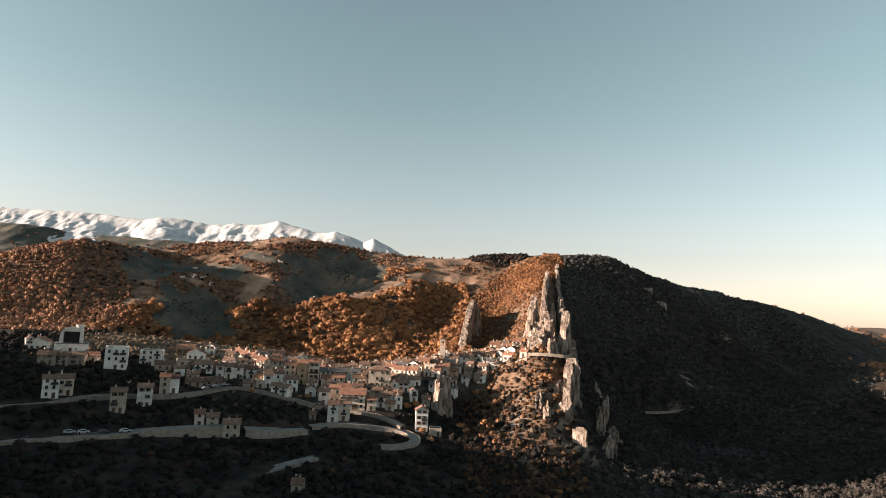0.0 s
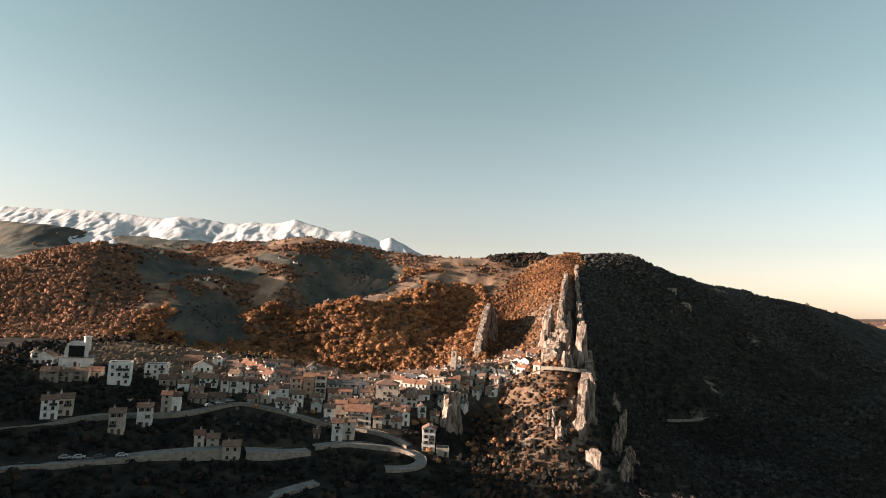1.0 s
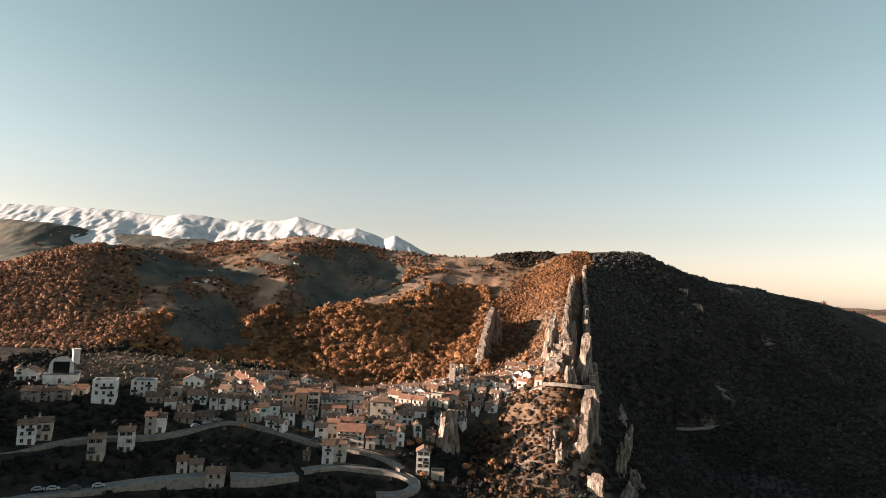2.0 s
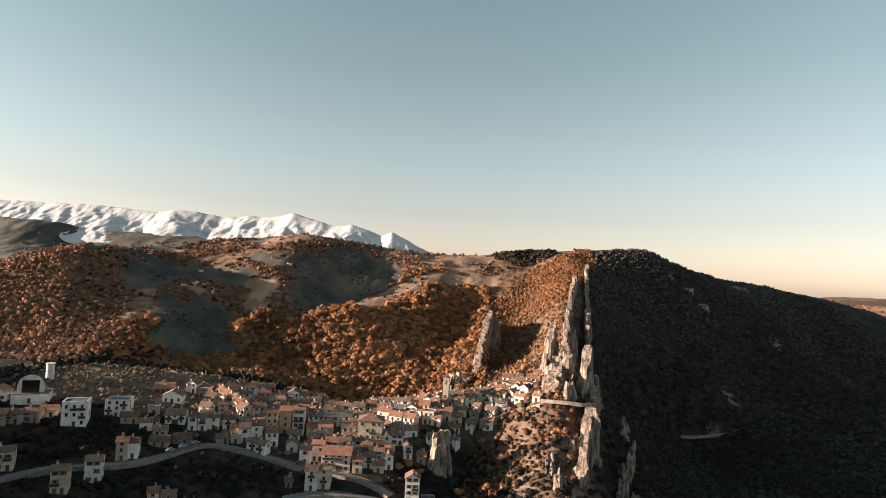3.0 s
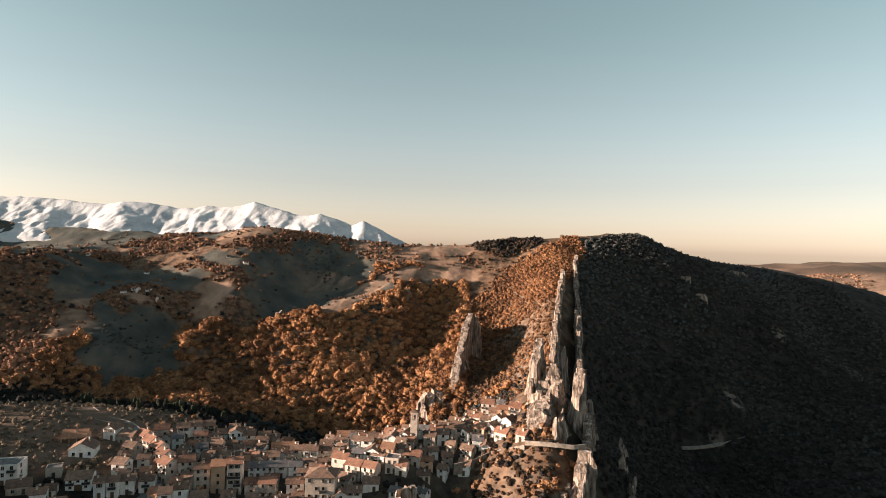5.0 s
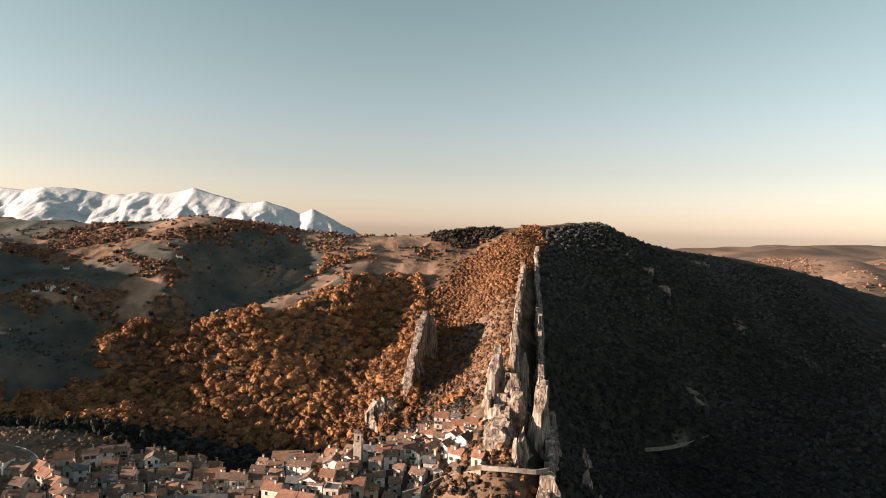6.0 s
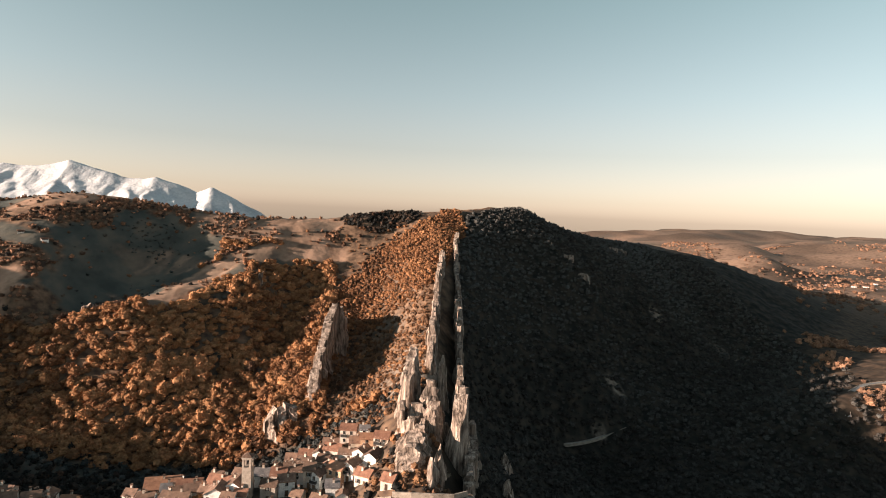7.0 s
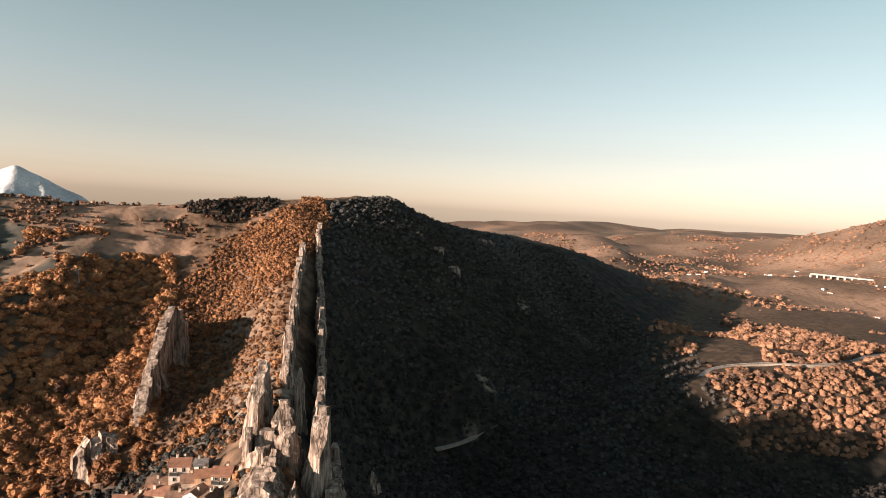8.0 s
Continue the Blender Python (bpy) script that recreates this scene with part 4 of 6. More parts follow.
STYLES = {
    # plaster, tiles, roof, words
    "w": ("w", "brown", "side", "white plastered", "brown tiled roof"),
    "b": ("b", "brown", "side", "beige plastered", "brown tiled roof"),
    "r": ("r", "red", "side", "faded pink plastered", "red tiled roof"),
    "o": ("o", "orange", "side", "ochre plastered", "orange tiled roof"),
    "g": ("w", "brown", "front", "white gabled", "brown tiled roof"),
    "s": ("s", "brown", "side", "rough stone", "old brown tiled roof"),
    "f": ("b", "grey", "flat", "beige plastered", "flat grey roof"),
    "F": ("w", "grey", "flat", "modern white", "flat terrace roof"),
    "d": ("w", "grey", "side", "white plastered", "dark grey roof"),
    "L": ("r", "red", "side", "wide pink plastered", "red tiled roof"),
    "B": ("b", "brown", "hip", "large beige", "brown hipped roof"),
}
COUNT = {1: "single-storey", 2: "two-storey", 3: "three-storey", 4: "four-storey", 5: "five-storey"}
FOOT = []


def house(x, y, turn, w, d, tall, style, rs):
    pl, ti, roof, words, roof_words = STYLES[style]
    rise = 0.0 if roof == "flat" else min(2.6, (0.24 if roof != "hip" else 0.22) * (w if roof == "front" else d) + 0.3)
    h = max(2.8, tall - rise * 0.8)
    floors = max(1, min(5, round(h / 3.0)))
    fl = h / floors
    c, s = math.cos(radians(turn)), math.sin(radians(turn))
    zs = [ground(x + c * a * w / 2 - s * b * d / 2, y + s * a * w / 2 + c * b * d / 2) for a in (-1, 0, 1) for b in (-1, 0)]
    z0 = min(zs[0], zs[2], zs[4]) * 0.6 + sum(zs) / len(zs) * 0.4
    FOOT.append((x, y, max(w, d) * 0.62))
    ob = new("house")
    ob.matrix_basis = pose(x, y, z0, 0, 0, turn)
    tagged(ob, "%s %s village house with a %s" % (words, COUNT[floors], roof_words), "house", "village houses")
    part("wall", wall_mesh(w, d, h, roof, rise, PLASTER[pl]), ob)
    part("roof", roof_mesh(w, d, h, roof, rise, TILES[ti]), ob)
    shut = rs.rand() < 0.45
    n = max(1, int((w - 0.6) / 2.5))
    for f in range(floors):
        for k in range(n):
            u = (k + 0.5) / n * (w - 0.8) - (w - 0.8) / 2 + rs.uniform(-0.1, 0.1)
            if f == 0 and (k == n // 2 or rs.rand() < 0.3):
                part("door", GARAGE if w > 8 and rs.rand() < 0.4 else DOOR, ob, m=pose(u, -d / 2, 0))
            elif rs.rand() < 0.9:
                add_window(ob, pose(u, -d / 2, f * fl + 1.0), shut and n * 2.2 < w)
                if f > 0 and rs.rand() < (0.4 if style == "F" else 0.22):
                    part("railing", RAILING, part("balcony", BALCONY, ob, m=pose(u, -d / 2, f * fl + 0.15)))
        for side, ang in ((-1, -90), (1, 90)):
            if rs.rand() < 0.75:
                add_window(ob, pose(side * w / 2, rs.uniform(-0.22, 0.22) * d, f * fl + 1.0, 0, 0, ang), False)
    if roof != "flat":
        u, v = rs.uniform(-0.3, 0.3) * w, rs.uniform(-0.25, 0.25) * d
        slope = rise * (1 - abs(u if roof == "front" else v) / ((w if roof == "front" else d) / 2))
        part("chimney", CHIMNEY, ob, m=pose(u, v, h + slope))
    if rs.rand() < 0.4:
        part("satellite_dish", DISH, ob, m=pose(rs.uniform(-0.3, 0.3) * w, 0, h + rise + 0.3, 0, 0, rs.uniform(-60, 60)))
    return ob


WEST_QUARTER = [
    (-188, 301, 27, 13.8, 11.0, 14.8, 'C'),
    (-202, 298, 19, 11.4, 9.7, 8.4, 'g'),
    (-206, 296, 40, 5.1, 6.5, 8.4, 'g'),
    (-183, 276, 24, 9.3, 7.9, 8.3, 's'),
    (-179, 280, 23, 8.4, 7.1, 7.7, 's'),
    (-174, 285, 17, 8.4, 7.1, 8.1, 's'),
    (-172, 292, 16, 8.8, 7.5, 6.3, 'r'),
    (-159, 291, 24, 12.8, 10.9, 13.8, 'F'),
    (-150, 308, 16, 13.2, 11.0, 10.1, 'F'),
    (-142, 304, 30, 9.9, 8.4, 6.5, 's'),
    (-148, 344, 18, 12.7, 10.8, 6.5, 'o'),
    (-138, 335, 17, 12.6, 10.7, 7.9, 'g'),
    (-138, 317, 28, 7.0, 6.5, 4.8, 'f'),
]
LOWER_TERRACE = [
    (-161, 247, 31, 7.8, 6.6, 12.2, 'w'),
    (-159, 253, 30, 8.4, 7.2, 11.5, 'b'),
    (-134, 250, 23, 7.5, 6.5, 13.3, 'b'),
    (-128, 260, 22, 7.6, 6.5, 13.2, 'w'),
    (-127, 276, 20, 5.6, 6.5, 12.1, 'r'),
    (-124, 279, 20, 5.1, 6.5, 10.7, 'w'),
    (-103, 259, 23, 5.2, 6.5, 8.9, 'r'),
    (-98, 261, 21, 6.5, 6.5, 7.8, 'b'),
    (-88, 257, 17, 9.0, 7.7, 10.6, 'b'),
    (-61, 291, 17, 3.8, 6.5, 2.5, 's'),
    (-49, 218, 3, 5.3, 6.5, 5.8, 's'),
]
ROW_STREET = [
    (-115, 311, 17, 5.2, 6.5, 10.1, 'w'),
    (-111, 313, 16, 5.5, 6.5, 10.1, 'w'),
    (-107, 316, 15, 6.7, 6.5, 9.5, 'w'),
    (-101, 319, 14, 7.1, 6.5, 8.6, 'w'),
    (-125, 314, 19, 11.5, 9.7, 8.4, 'w'),
    (-132, 301, 21, 6.7, 6.5, 7.0, 'w'),
    (-131, 306, 20, 4.6, 6.5, 5.5, 'w'),
    (-124, 299, 20, 7.5, 6.5, 6.0, 'b'),
    (-98, 306, 23, 7.4, 6.5, 4.7, 's'),
    (-93, 309, 21, 5.9, 6.5, 4.7, 'f'),
    (-120, 292, 16, 10.2, 8.6, 4.6, 's'),
    (-113, 298, 14, 10.2, 8.7, 4.7, 's'),
]
HIGH_STREET = [
    (-136, 352, -5, 6.4, 6.5, 7.3, 'g'),
    (-128, 351, -6, 7.9, 6.7, 6.2, 's'),
    (-121, 352, -27, 6.7, 6.5, 7.5, 'r'),
    (-115, 347, -27, 6.5, 6.5, 8.0, 'r'),
    (-109, 342, -28, 6.4, 6.5, 8.5, 'r'),
    (-103, 336, -29, 6.7, 6.5, 9.0, 'r'),
    (-97, 327, -29, 6.5, 6.5, 10.9, 'r'),
    (-120, 365, 22, 7.0, 6.5, 6.0, 'r'),
    (-111, 368, 21, 6.3, 6.5, 7.7, 'w'),
    (-107, 372, 20, 6.0, 6.5, 7.8, 'w'),
    (-102, 375, 19, 6.4, 6.5, 7.8, 'b'),
    (-86, 370, 17, 6.9, 6.5, 8.3, 'g'),
    (-80, 371, 16, 6.2, 6.5, 7.6, 'w'),
    (-94, 373, 18, 5.3, 6.5, 5.3, 'w'),
]
MIDDLE_QUARTER = [
    (-91, 331, 20, 6.9, 6.5, 11.0, 'r'),
    (-83, 328, 19, 6.8, 6.5, 11.4, 'b'),
    (-90, 312, 21, 5.1, 6.5, 9.2, 'w'),
    (-86, 316, 20, 6.0, 6.5, 9.6, 'w'),
    (-78, 315, 18, 6.5, 6.5, 8.9, 'w'),
    (-76, 328, 12, 6.1, 6.5, 14.4, 'o'),
    (-70, 330, 11, 6.4, 6.5, 15.7, 'r'),
    (-98, 354, 19, 7.4, 6.5, 6.0, 'r'),
    (-66, 342, 15, 6.3, 6.5, 7.3, 'd'),
    (-61, 343, 14, 6.3, 6.5, 7.3, 'd'),
    (-55, 344, 13, 5.7, 6.5, 7.3, 'd'),
    (-49, 344, 12, 6.0, 6.5, 7.6, 'd'),
    (-61, 366, 13, 12.4, 10.5, 5.4, 'o'),
]
LOWER_TOWN = [
    (-63, 331, 10, 6.1, 6.5, 6.8, 'r'),
    (-56, 330, 6, 7.6, 6.5, 8.5, 'r'),
    (-59, 308, 5, 5.7, 6.5, 8.9, 'w'),
    (-54, 311, 4, 6.3, 6.5, 9.8, 'r'),
    (-49, 317, 3, 7.0, 6.5, 8.2, 'r'),
    (-43, 318, 2, 5.8, 6.5, 9.0, 'b'),
    (-44, 307, 4, 14.3, 11.0, 10.7, 'L'),
    (-51, 291, 9, 5.7, 6.5, 10.8, 'w'),
    (-46, 293, 7, 6.2, 6.5, 10.8, 'b'),
    (-33, 327, 4, 13.0, 11.0, 15.9, 'B'),
    (-45, 331, 12, 7.6, 6.5, 8.5, 'w'),
    (-36, 311, 11, 3.4, 6.5, 6.3, 'w'),
    (-28, 320, 9, 5.8, 6.5, 6.4, 's'),
]
BLUFF_QUARTER = [
    (-45, 355, 3, 7.1, 6.5, 9.4, 'w'),
    (-39, 358, 2, 6.5, 6.5, 7.8, 'b'),
    (-32, 352, 1, 5.1, 6.5, 8.3, 'w'),
    (-29, 346, -17, 7.9, 6.7, 9.4, 'r'),
    (-22, 341, -18, 7.8, 6.6, 8.9, 'r'),
    (-15, 339, -19, 7.0, 6.5, 8.5, 'r'),
    (-34, 388, 7, 14.0, 11.0, 8.2, 'o'),
    (-16, 350, -9, 7.6, 6.5, 8.2, 'g'),
    (-13, 349, -10, 6.3, 6.5, 6.3, 'w'),
    (-9, 350, -10, 6.3, 6.5, 8.2, 'o'),
    (-6, 342, -6, 6.4, 6.5, 6.8, 'f'),
    (-2, 341, -7, 5.5, 6.5, 6.7, 'r'),
    (-20, 328, 7, 7.1, 6.5, 7.1, 'w'),
    (-14, 334, 6, 7.2, 6.5, 5.7, 'w'),
]
CHURCH_QUARTER = [
    (-22, 318, 8, 4.6, 6.5, 6.3, 'o'),
    (-8, 296, 5, 6.8, 6.5, 13.5, 'g'),
    (-1, 295, 4, 6.5, 6.5, 3.8, 'f'),
    (-10, 373, -16, 9.0, 7.7, 6.7, 'r'),
    (-3, 366, -17, 9.2, 7.8, 6.5, 'g'),
    (2, 349, -12, 8.1, 6.9, 7.2, 'r'),
    (-24, 386, 6, 10.2, 8.7, 5.3, 'r'),
    (5, 372, -3, 6.0, 6.5, 6.7, 'd'),
    (11, 370, -4, 6.0, 6.5, 7.3, 'r'),
    (17, 371, -5, 6.0, 6.5, 7.3, 'w'),
    (22, 369, -6, 4.6, 6.5, 9.2, 'b'),
    (-9, 363, -7, 8.4, 7.1, 6.8, 'g'),
]
RIDGE_QUARTER = [
    (25, 368, -30, 5.2, 6.5, 8.0, 'g'),
    (29, 374, -31, 5.0, 6.5, 6.8, 'g'),
    (32, 369, -31, 6.7, 6.5, 9.1, 'o'),
    (37, 369, -32, 5.5, 6.5, 8.5, 'g'),
    (14, 398, -7, 7.3, 6.5, 5.3, 'w'),
    (19, 392, -8, 5.7, 6.5, 5.7, 'r'),
    (25, 386, -20, 5.1, 6.5, 6.2, 'g'),
    (30, 386, -21, 7.3, 6.5, 6.4, 'r'),
    (36, 395, -12, 7.2, 6.5, 8.6, 'r'),
    (29, 398, -10, 7.3, 6.5, 4.1, 'w'),
    (41, 376, -33, 6.2, 6.5, 7.6, 'g'),
    (45, 370, -34, 6.1, 6.5, 6.1, 'g'),
    (42, 362, -33, 6.6, 6.5, 6.2, 'r'),
    (50, 351, -31, 4.9, 6.5, 5.4, 'r'),
]
QUARTERS = (WEST_QUARTER, LOWER_TERRACE, ROW_STREET, HIGH_STREET, MIDDLE_QUARTER, LOWER_TOWN, BLUFF_QUARTER, CHURCH_QUARTER, RIDGE_QUARTER)
rs = np.random.RandomState(5)
for quarter in QUARTERS:
    k = 0.76 if quarter in (WEST_QUARTER, LOWER_TERRACE, ROW_STREET) else 0.9
    for x, y, turn, w, d, tall, style in quarter:
        if style != "C":
            house(x, y, turn, w * k, d * k, tall * k, style, rs)

# smaller houses that fill the lanes between them
FILL = [(-70, 330, 38, 26), (-20, 342, 30, 24), (14, 362, 24, 16), (-40, 315, 24, 18), (-98, 340, 22, 26), (-75, 365, 26, 14), (34, 376, 16, 18), (-20, 370, 24, 12)]
for cx, cy, rx, ry in FILL:
    for _ in range(110):
        a, q = rs.uniform(0, 2 * math.pi), math.sqrt(rs.rand())
        x, y = cx + rx * q * math.cos(a), cy + ry * q * math.sin(a)
        w, d = rs.uniform(3.8, 5.8), rs.uniform(4.2, 6.0)
        if y > 296 + 0.12 * abs(x) and all(math.hypot(x - f[0], y - f[1]) > f[2] * 0.9 + max(w, d) * 0.36 for f in FOOT):
            house(x, y, math.degrees(math.atan2(-x, y)) * 0.8 + rs.uniform(-28, 12), w, d, rs.uniform(4.4, 7.4), rs.choice(list("wwwwbbrgsdo")), rs)


# ---- church with a swept roof, and the bell tower ----
def modern_church(x, y, turn):
    ob = new("church")
    ob.matrix_basis = pose(x, y, ground(x, y) - 0.3, 0, 0, turn)
    tagged(ob, "white modern church with a curved swept roof", "church")
    bm = bmesh.new()
    box(bm, -7, 7, -6, 5, -4, 4.2)
    part("wall", bm_mesh("wall", bm, [PLASTER["w"]]), ob)
    bm = bmesh.new()
    prof = []
    for k in range(13):
        a = math.pi * k / 12
        prof.append((-5.2 * math.cos(a) * (1.0 + 0.15 * math.sin(a)), 4.2 + 8.5 * math.sin(a) ** 0.7))
    ringa = [bm.verts.new((px, -4.2, pz)) for px, pz in prof]
    ringb = [bm.verts.new((px * 0.75, 4.2, 4.2 + (pz - 4.2) * 0.55)) for px, pz in prof]
    for k in range(12):
        bm.faces.new((ringa[k], ringa[k + 1], ringb[k + 1], ringb[k]))
    bm.faces.new(ringa[::-1])
    bm.faces.new(ringb)
    bmesh.ops.recalc_face_normals(bm, faces=bm.faces)
    part("roof", bm_mesh("roof", bm, [PLASTER["w"]]), ob)
    bm = bmesh.new()
    box(bm, -3.4, 3.4, -4.45, -4.15, 4.6, 10.2)
    part("window", bm_mesh("window", bm, [GLASS]), ob)
    part("door", DOOR, ob, m=pose(0, -6, 0))
    bm = bmesh.new()
    box(bm, -7.4, 7.4, -6.4, 5.4, 4.2, 4.5)
    part("eaves", bm_mesh("eaves", bm, [TILES["grey"]]), ob)
    FOOT.append((x, y, 9))


modern_church(*[(r[0], r[1], r[2]) for r in WEST_QUARTER if r[6] == "C"][0])


def bell_tower(x, y, turn, tall):
    ob = new("bell_tower")
    ob.matrix_basis = pose(x, y, ground(x, y), 0, 0, turn)
    tagged(ob, "slender stone bell tower beside the old church", "tower")
    bm = bmesh.new()
    box(bm, -1.6, 1.6, -1.6, 1.6, -4, tall - 3.6)
    for sx in (-1, 1):
        for sy in (-1, 1):
            a, b = sorted((sx * 1.6, sx * 0.8))
            c, d = sorted((sy * 1.6, sy * 0.8))
            box(bm, a, b, c, d, tall - 3.6, tall - 0.9)
    box(bm, -1.6, 1.6, -1.6, 1.6, tall - 0.9, tall - 0.3)
    box(bm, -1.85, 1.85, -1.85, 1.85, tall - 0.3, tall)
    part("shaft", bm_mesh("shaft", bm, [PLASTER["s"]]), ob)
    bm = bmesh.new()
    ring = [bm.verts.new((a, b, tall)) for a, b in ((-1.9, -1.9), (1.9, -1.9), (1.9, 1.9), (-1.9, 1.9))]
    tip = bm.verts.new((0, 0, tall + 1.3))
    for k in range(4):
        bm.faces.new((ring[k], ring[(k + 1) % 4], tip))
    bm.faces.new(ring[::-1])
    part("roof", bm_mesh("roof", bm, [TILES["brown"]]), ob)
    bm = bmesh.new()
    bmesh.ops.create_cone(bm, cap_ends=True, segments=12, radius1=0.55, radius2=0.25, depth=0.9, matrix=Matrix.Translation((0, 0, tall - 1.8)))
    part("bell", bm_mesh("bell", bm, [IRON]), ob)


bell_tower(1, 362, -8, 15)


# ---- roads ----
ASPHALT = material("pale_asphalt", [(0.11, 0.11, 0.11), (0.17, 0.168, 0.165), (0.22, 0.218, 0.212)], size=4.0, bump=0.15)
ROADS = {
    "lower_road": (5.4, 1.9, [(-190, 185), (-160, 208), (-146, 217), (-135, 223), (-124, 230), (-113, 240), (-100, 250), (-90, 258)]),
    "yard": (7.5, 0.7, [(-84, 262), (-71, 268), (-59, 276)]),
    "lower_bend": (4.4, 0.6, [(-59, 279), (-47, 287), (-37, 288), (-23, 291), (-12, 290), (-8, 284), (-14, 277), (-26, 274)]),
    "middle_street": (3.6, 0.6, [(-175, 228), (-158, 241), (-152, 249), (-146, 258), (-137, 263), (-130, 267), (-122, 272), (-114, 281), (-109, 291), (-102, 301), (-91, 302),
                      (-78, 303), (-65, 303), (-54, 301), (-41, 300), (-32, 299), (-22, 296), (-15, 292)]),
    "high_street": (5.5, 0.3, [(-166, 378), (-152, 367), (-141, 369), (-133, 363), (-121, 351), (-110, 339), (-100, 326), (-98, 312), (-100, 303)]),
    "valley_track": (1.2, 0.7, [(176, 508), (188, 511), (198, 514), (212, 519.5), (229, 527)]),
    "bend_road": (3.0, 0.5, [(356, 479), (361, 487), (379, 503), (401, 514), (421, 515), (453, 510), (485, 496), (520, 493), (592, 520), (640, 531)]),
    "dark_lane": (4.5, 0.3, [(-62, 192), (-69, 205), (-72, 214), (-70, 223), (-62, 240), (-50, 252)]),
}
ROAD_POINTS = []


def road(name, wide, lift, nodes, deep=4.0):
    """A draped carriageway with side walls that go into the ground."""
    p = np.array(nodes, float)
    seg = np.hypot(*np.diff(p, axis=0).T)
    s = np.concatenate([[0], np.cumsum(seg)])
    q = np.arange(0, s[-1], 3.0)
    cx, cy = np.interp(q, s, p[:, 0]), np.interp(q, s, p[:, 1])
    for _ in range(4):
        cx[1:-1] = (cx[:-2] + 2 * cx[1:-1] + cx[2:]) / 4
        cy[1:-1] = (cy[:-2] + 2 * cy[1:-1] + cy[2:]) / 4
    z = height(cx, cy, False)
    for _ in range(60 if deep < 2 else 8):
        z[1:-1] = (z[:-2] + 2 * z[1:-1] + z[2:]) / 4
    z = z + lift
    tx, ty = np.gradient(cx), np.gradient(cy)
    ln = np.hypot(tx, ty)
    nx, ny = ty / ln, -tx / ln
    prof = [(-wide / 2 - 0.3, -deep), (-wide / 2 - 0.3, 0.3), (-wide / 2, 0.3), (-wide / 2, 0.0), (wide / 2, 0.0), (wide / 2, 0.3), (wide / 2 + 0.3, 0.3), (wide / 2 + 0.3, -deep)]
    rows = [np.stack([cx + nx * o, cy + ny * o, z + dz], -1) for o, dz in prof]
    n = len(cx)
    faces, idx = [], []
    for k in range(len(prof) - 1):
        for i in range(n - 1):
            faces.append((k * n + i, k * n + i + 1, (k + 1) * n + i + 1, (k + 1) * n + i))
            idx.append(0 if k == 3 else 1)
    me = mesh_of(name, np.concatenate(rows), np.array(faces)[:, ::-1], [ASPHALT, PLASTER["s"]], index=idx)
    tagged(new(name, me), "pale asphalt road with low concrete edge walls", "road", kind="structure")
    ROAD_POINTS.extend((a, b, wide / 2 + 1.5) for a, b in zip(cx, cy))


for name, (wide, lift, nodes) in ROADS.items():
    road(name, wide, lift, nodes, 1.6 if name == "valley_track" else 4.0)


# ---- terrace wall by the crag ----
def low_wall(name, label, nodes, tall, thick, deep):
    """A masonry wall along x, y, z of its foot."""
    p = np.array(nodes, float)
    d = np.gradient(p[:, :2], axis=0)
    nrm = np.stack([d[:, 1], -d[:, 0]], -1) / np.hypot(d[:, 0], d[:, 1])[:, None]
    rows = []
    for o, dz in ((-thick / 2, -deep), (-thick / 2, tall), (thick / 2, tall), (thick / 2, -deep)):
        rows.append(np.concatenate([p[:, :2] + nrm * o, (p[:, 2] + dz)[:, None]], 1))
    n = len(p)
    f = [(k * n + i, k * n + i + 1, (k + 1) * n + i + 1, (k + 1) * n + i) for k in range(3) for i in range(n - 1)]
    f += [(0, n, 2 * n, 3 * n), (n - 1, 4 * n - 1, 3 * n - 1, 2 * n - 1)]
    me = mesh_of(name, np.concatenate(rows), np.array(f)[:, ::-1], [PLASTER["s"]])
    return tagged(new(name, me), label, "wall", kind="structure")


low_wall("terrace_wall", "pale masonry retaining wall of the terrace", [(50, 341, 79), (56, 339, 79.5), (63, 338, 79.5), (70, 338, 79), (75, 340, 79)], 0.5, 0.5, 1.3)
low_wall("path_wall", "rough stone wall along the path below the houses", [(20, 347, 65), (28, 350, 66), (36, 353, 69), (43, 350, 72), (50, 343, 76)], 1.0, 0.5, 4)


# ---- parked cars ----
CAR_PAINT = material("car_paint", [(0.25, 0.25, 0.26), (0.3, 0.3, 0.31)], size=2.0, rough=0.35, bump=0.0, tint="object", spread=0.9)
RUBBER = material("tyre_rubber", [(0.015, 0.015, 0.015), (0.03, 0.03, 0.03)], size=0.3)


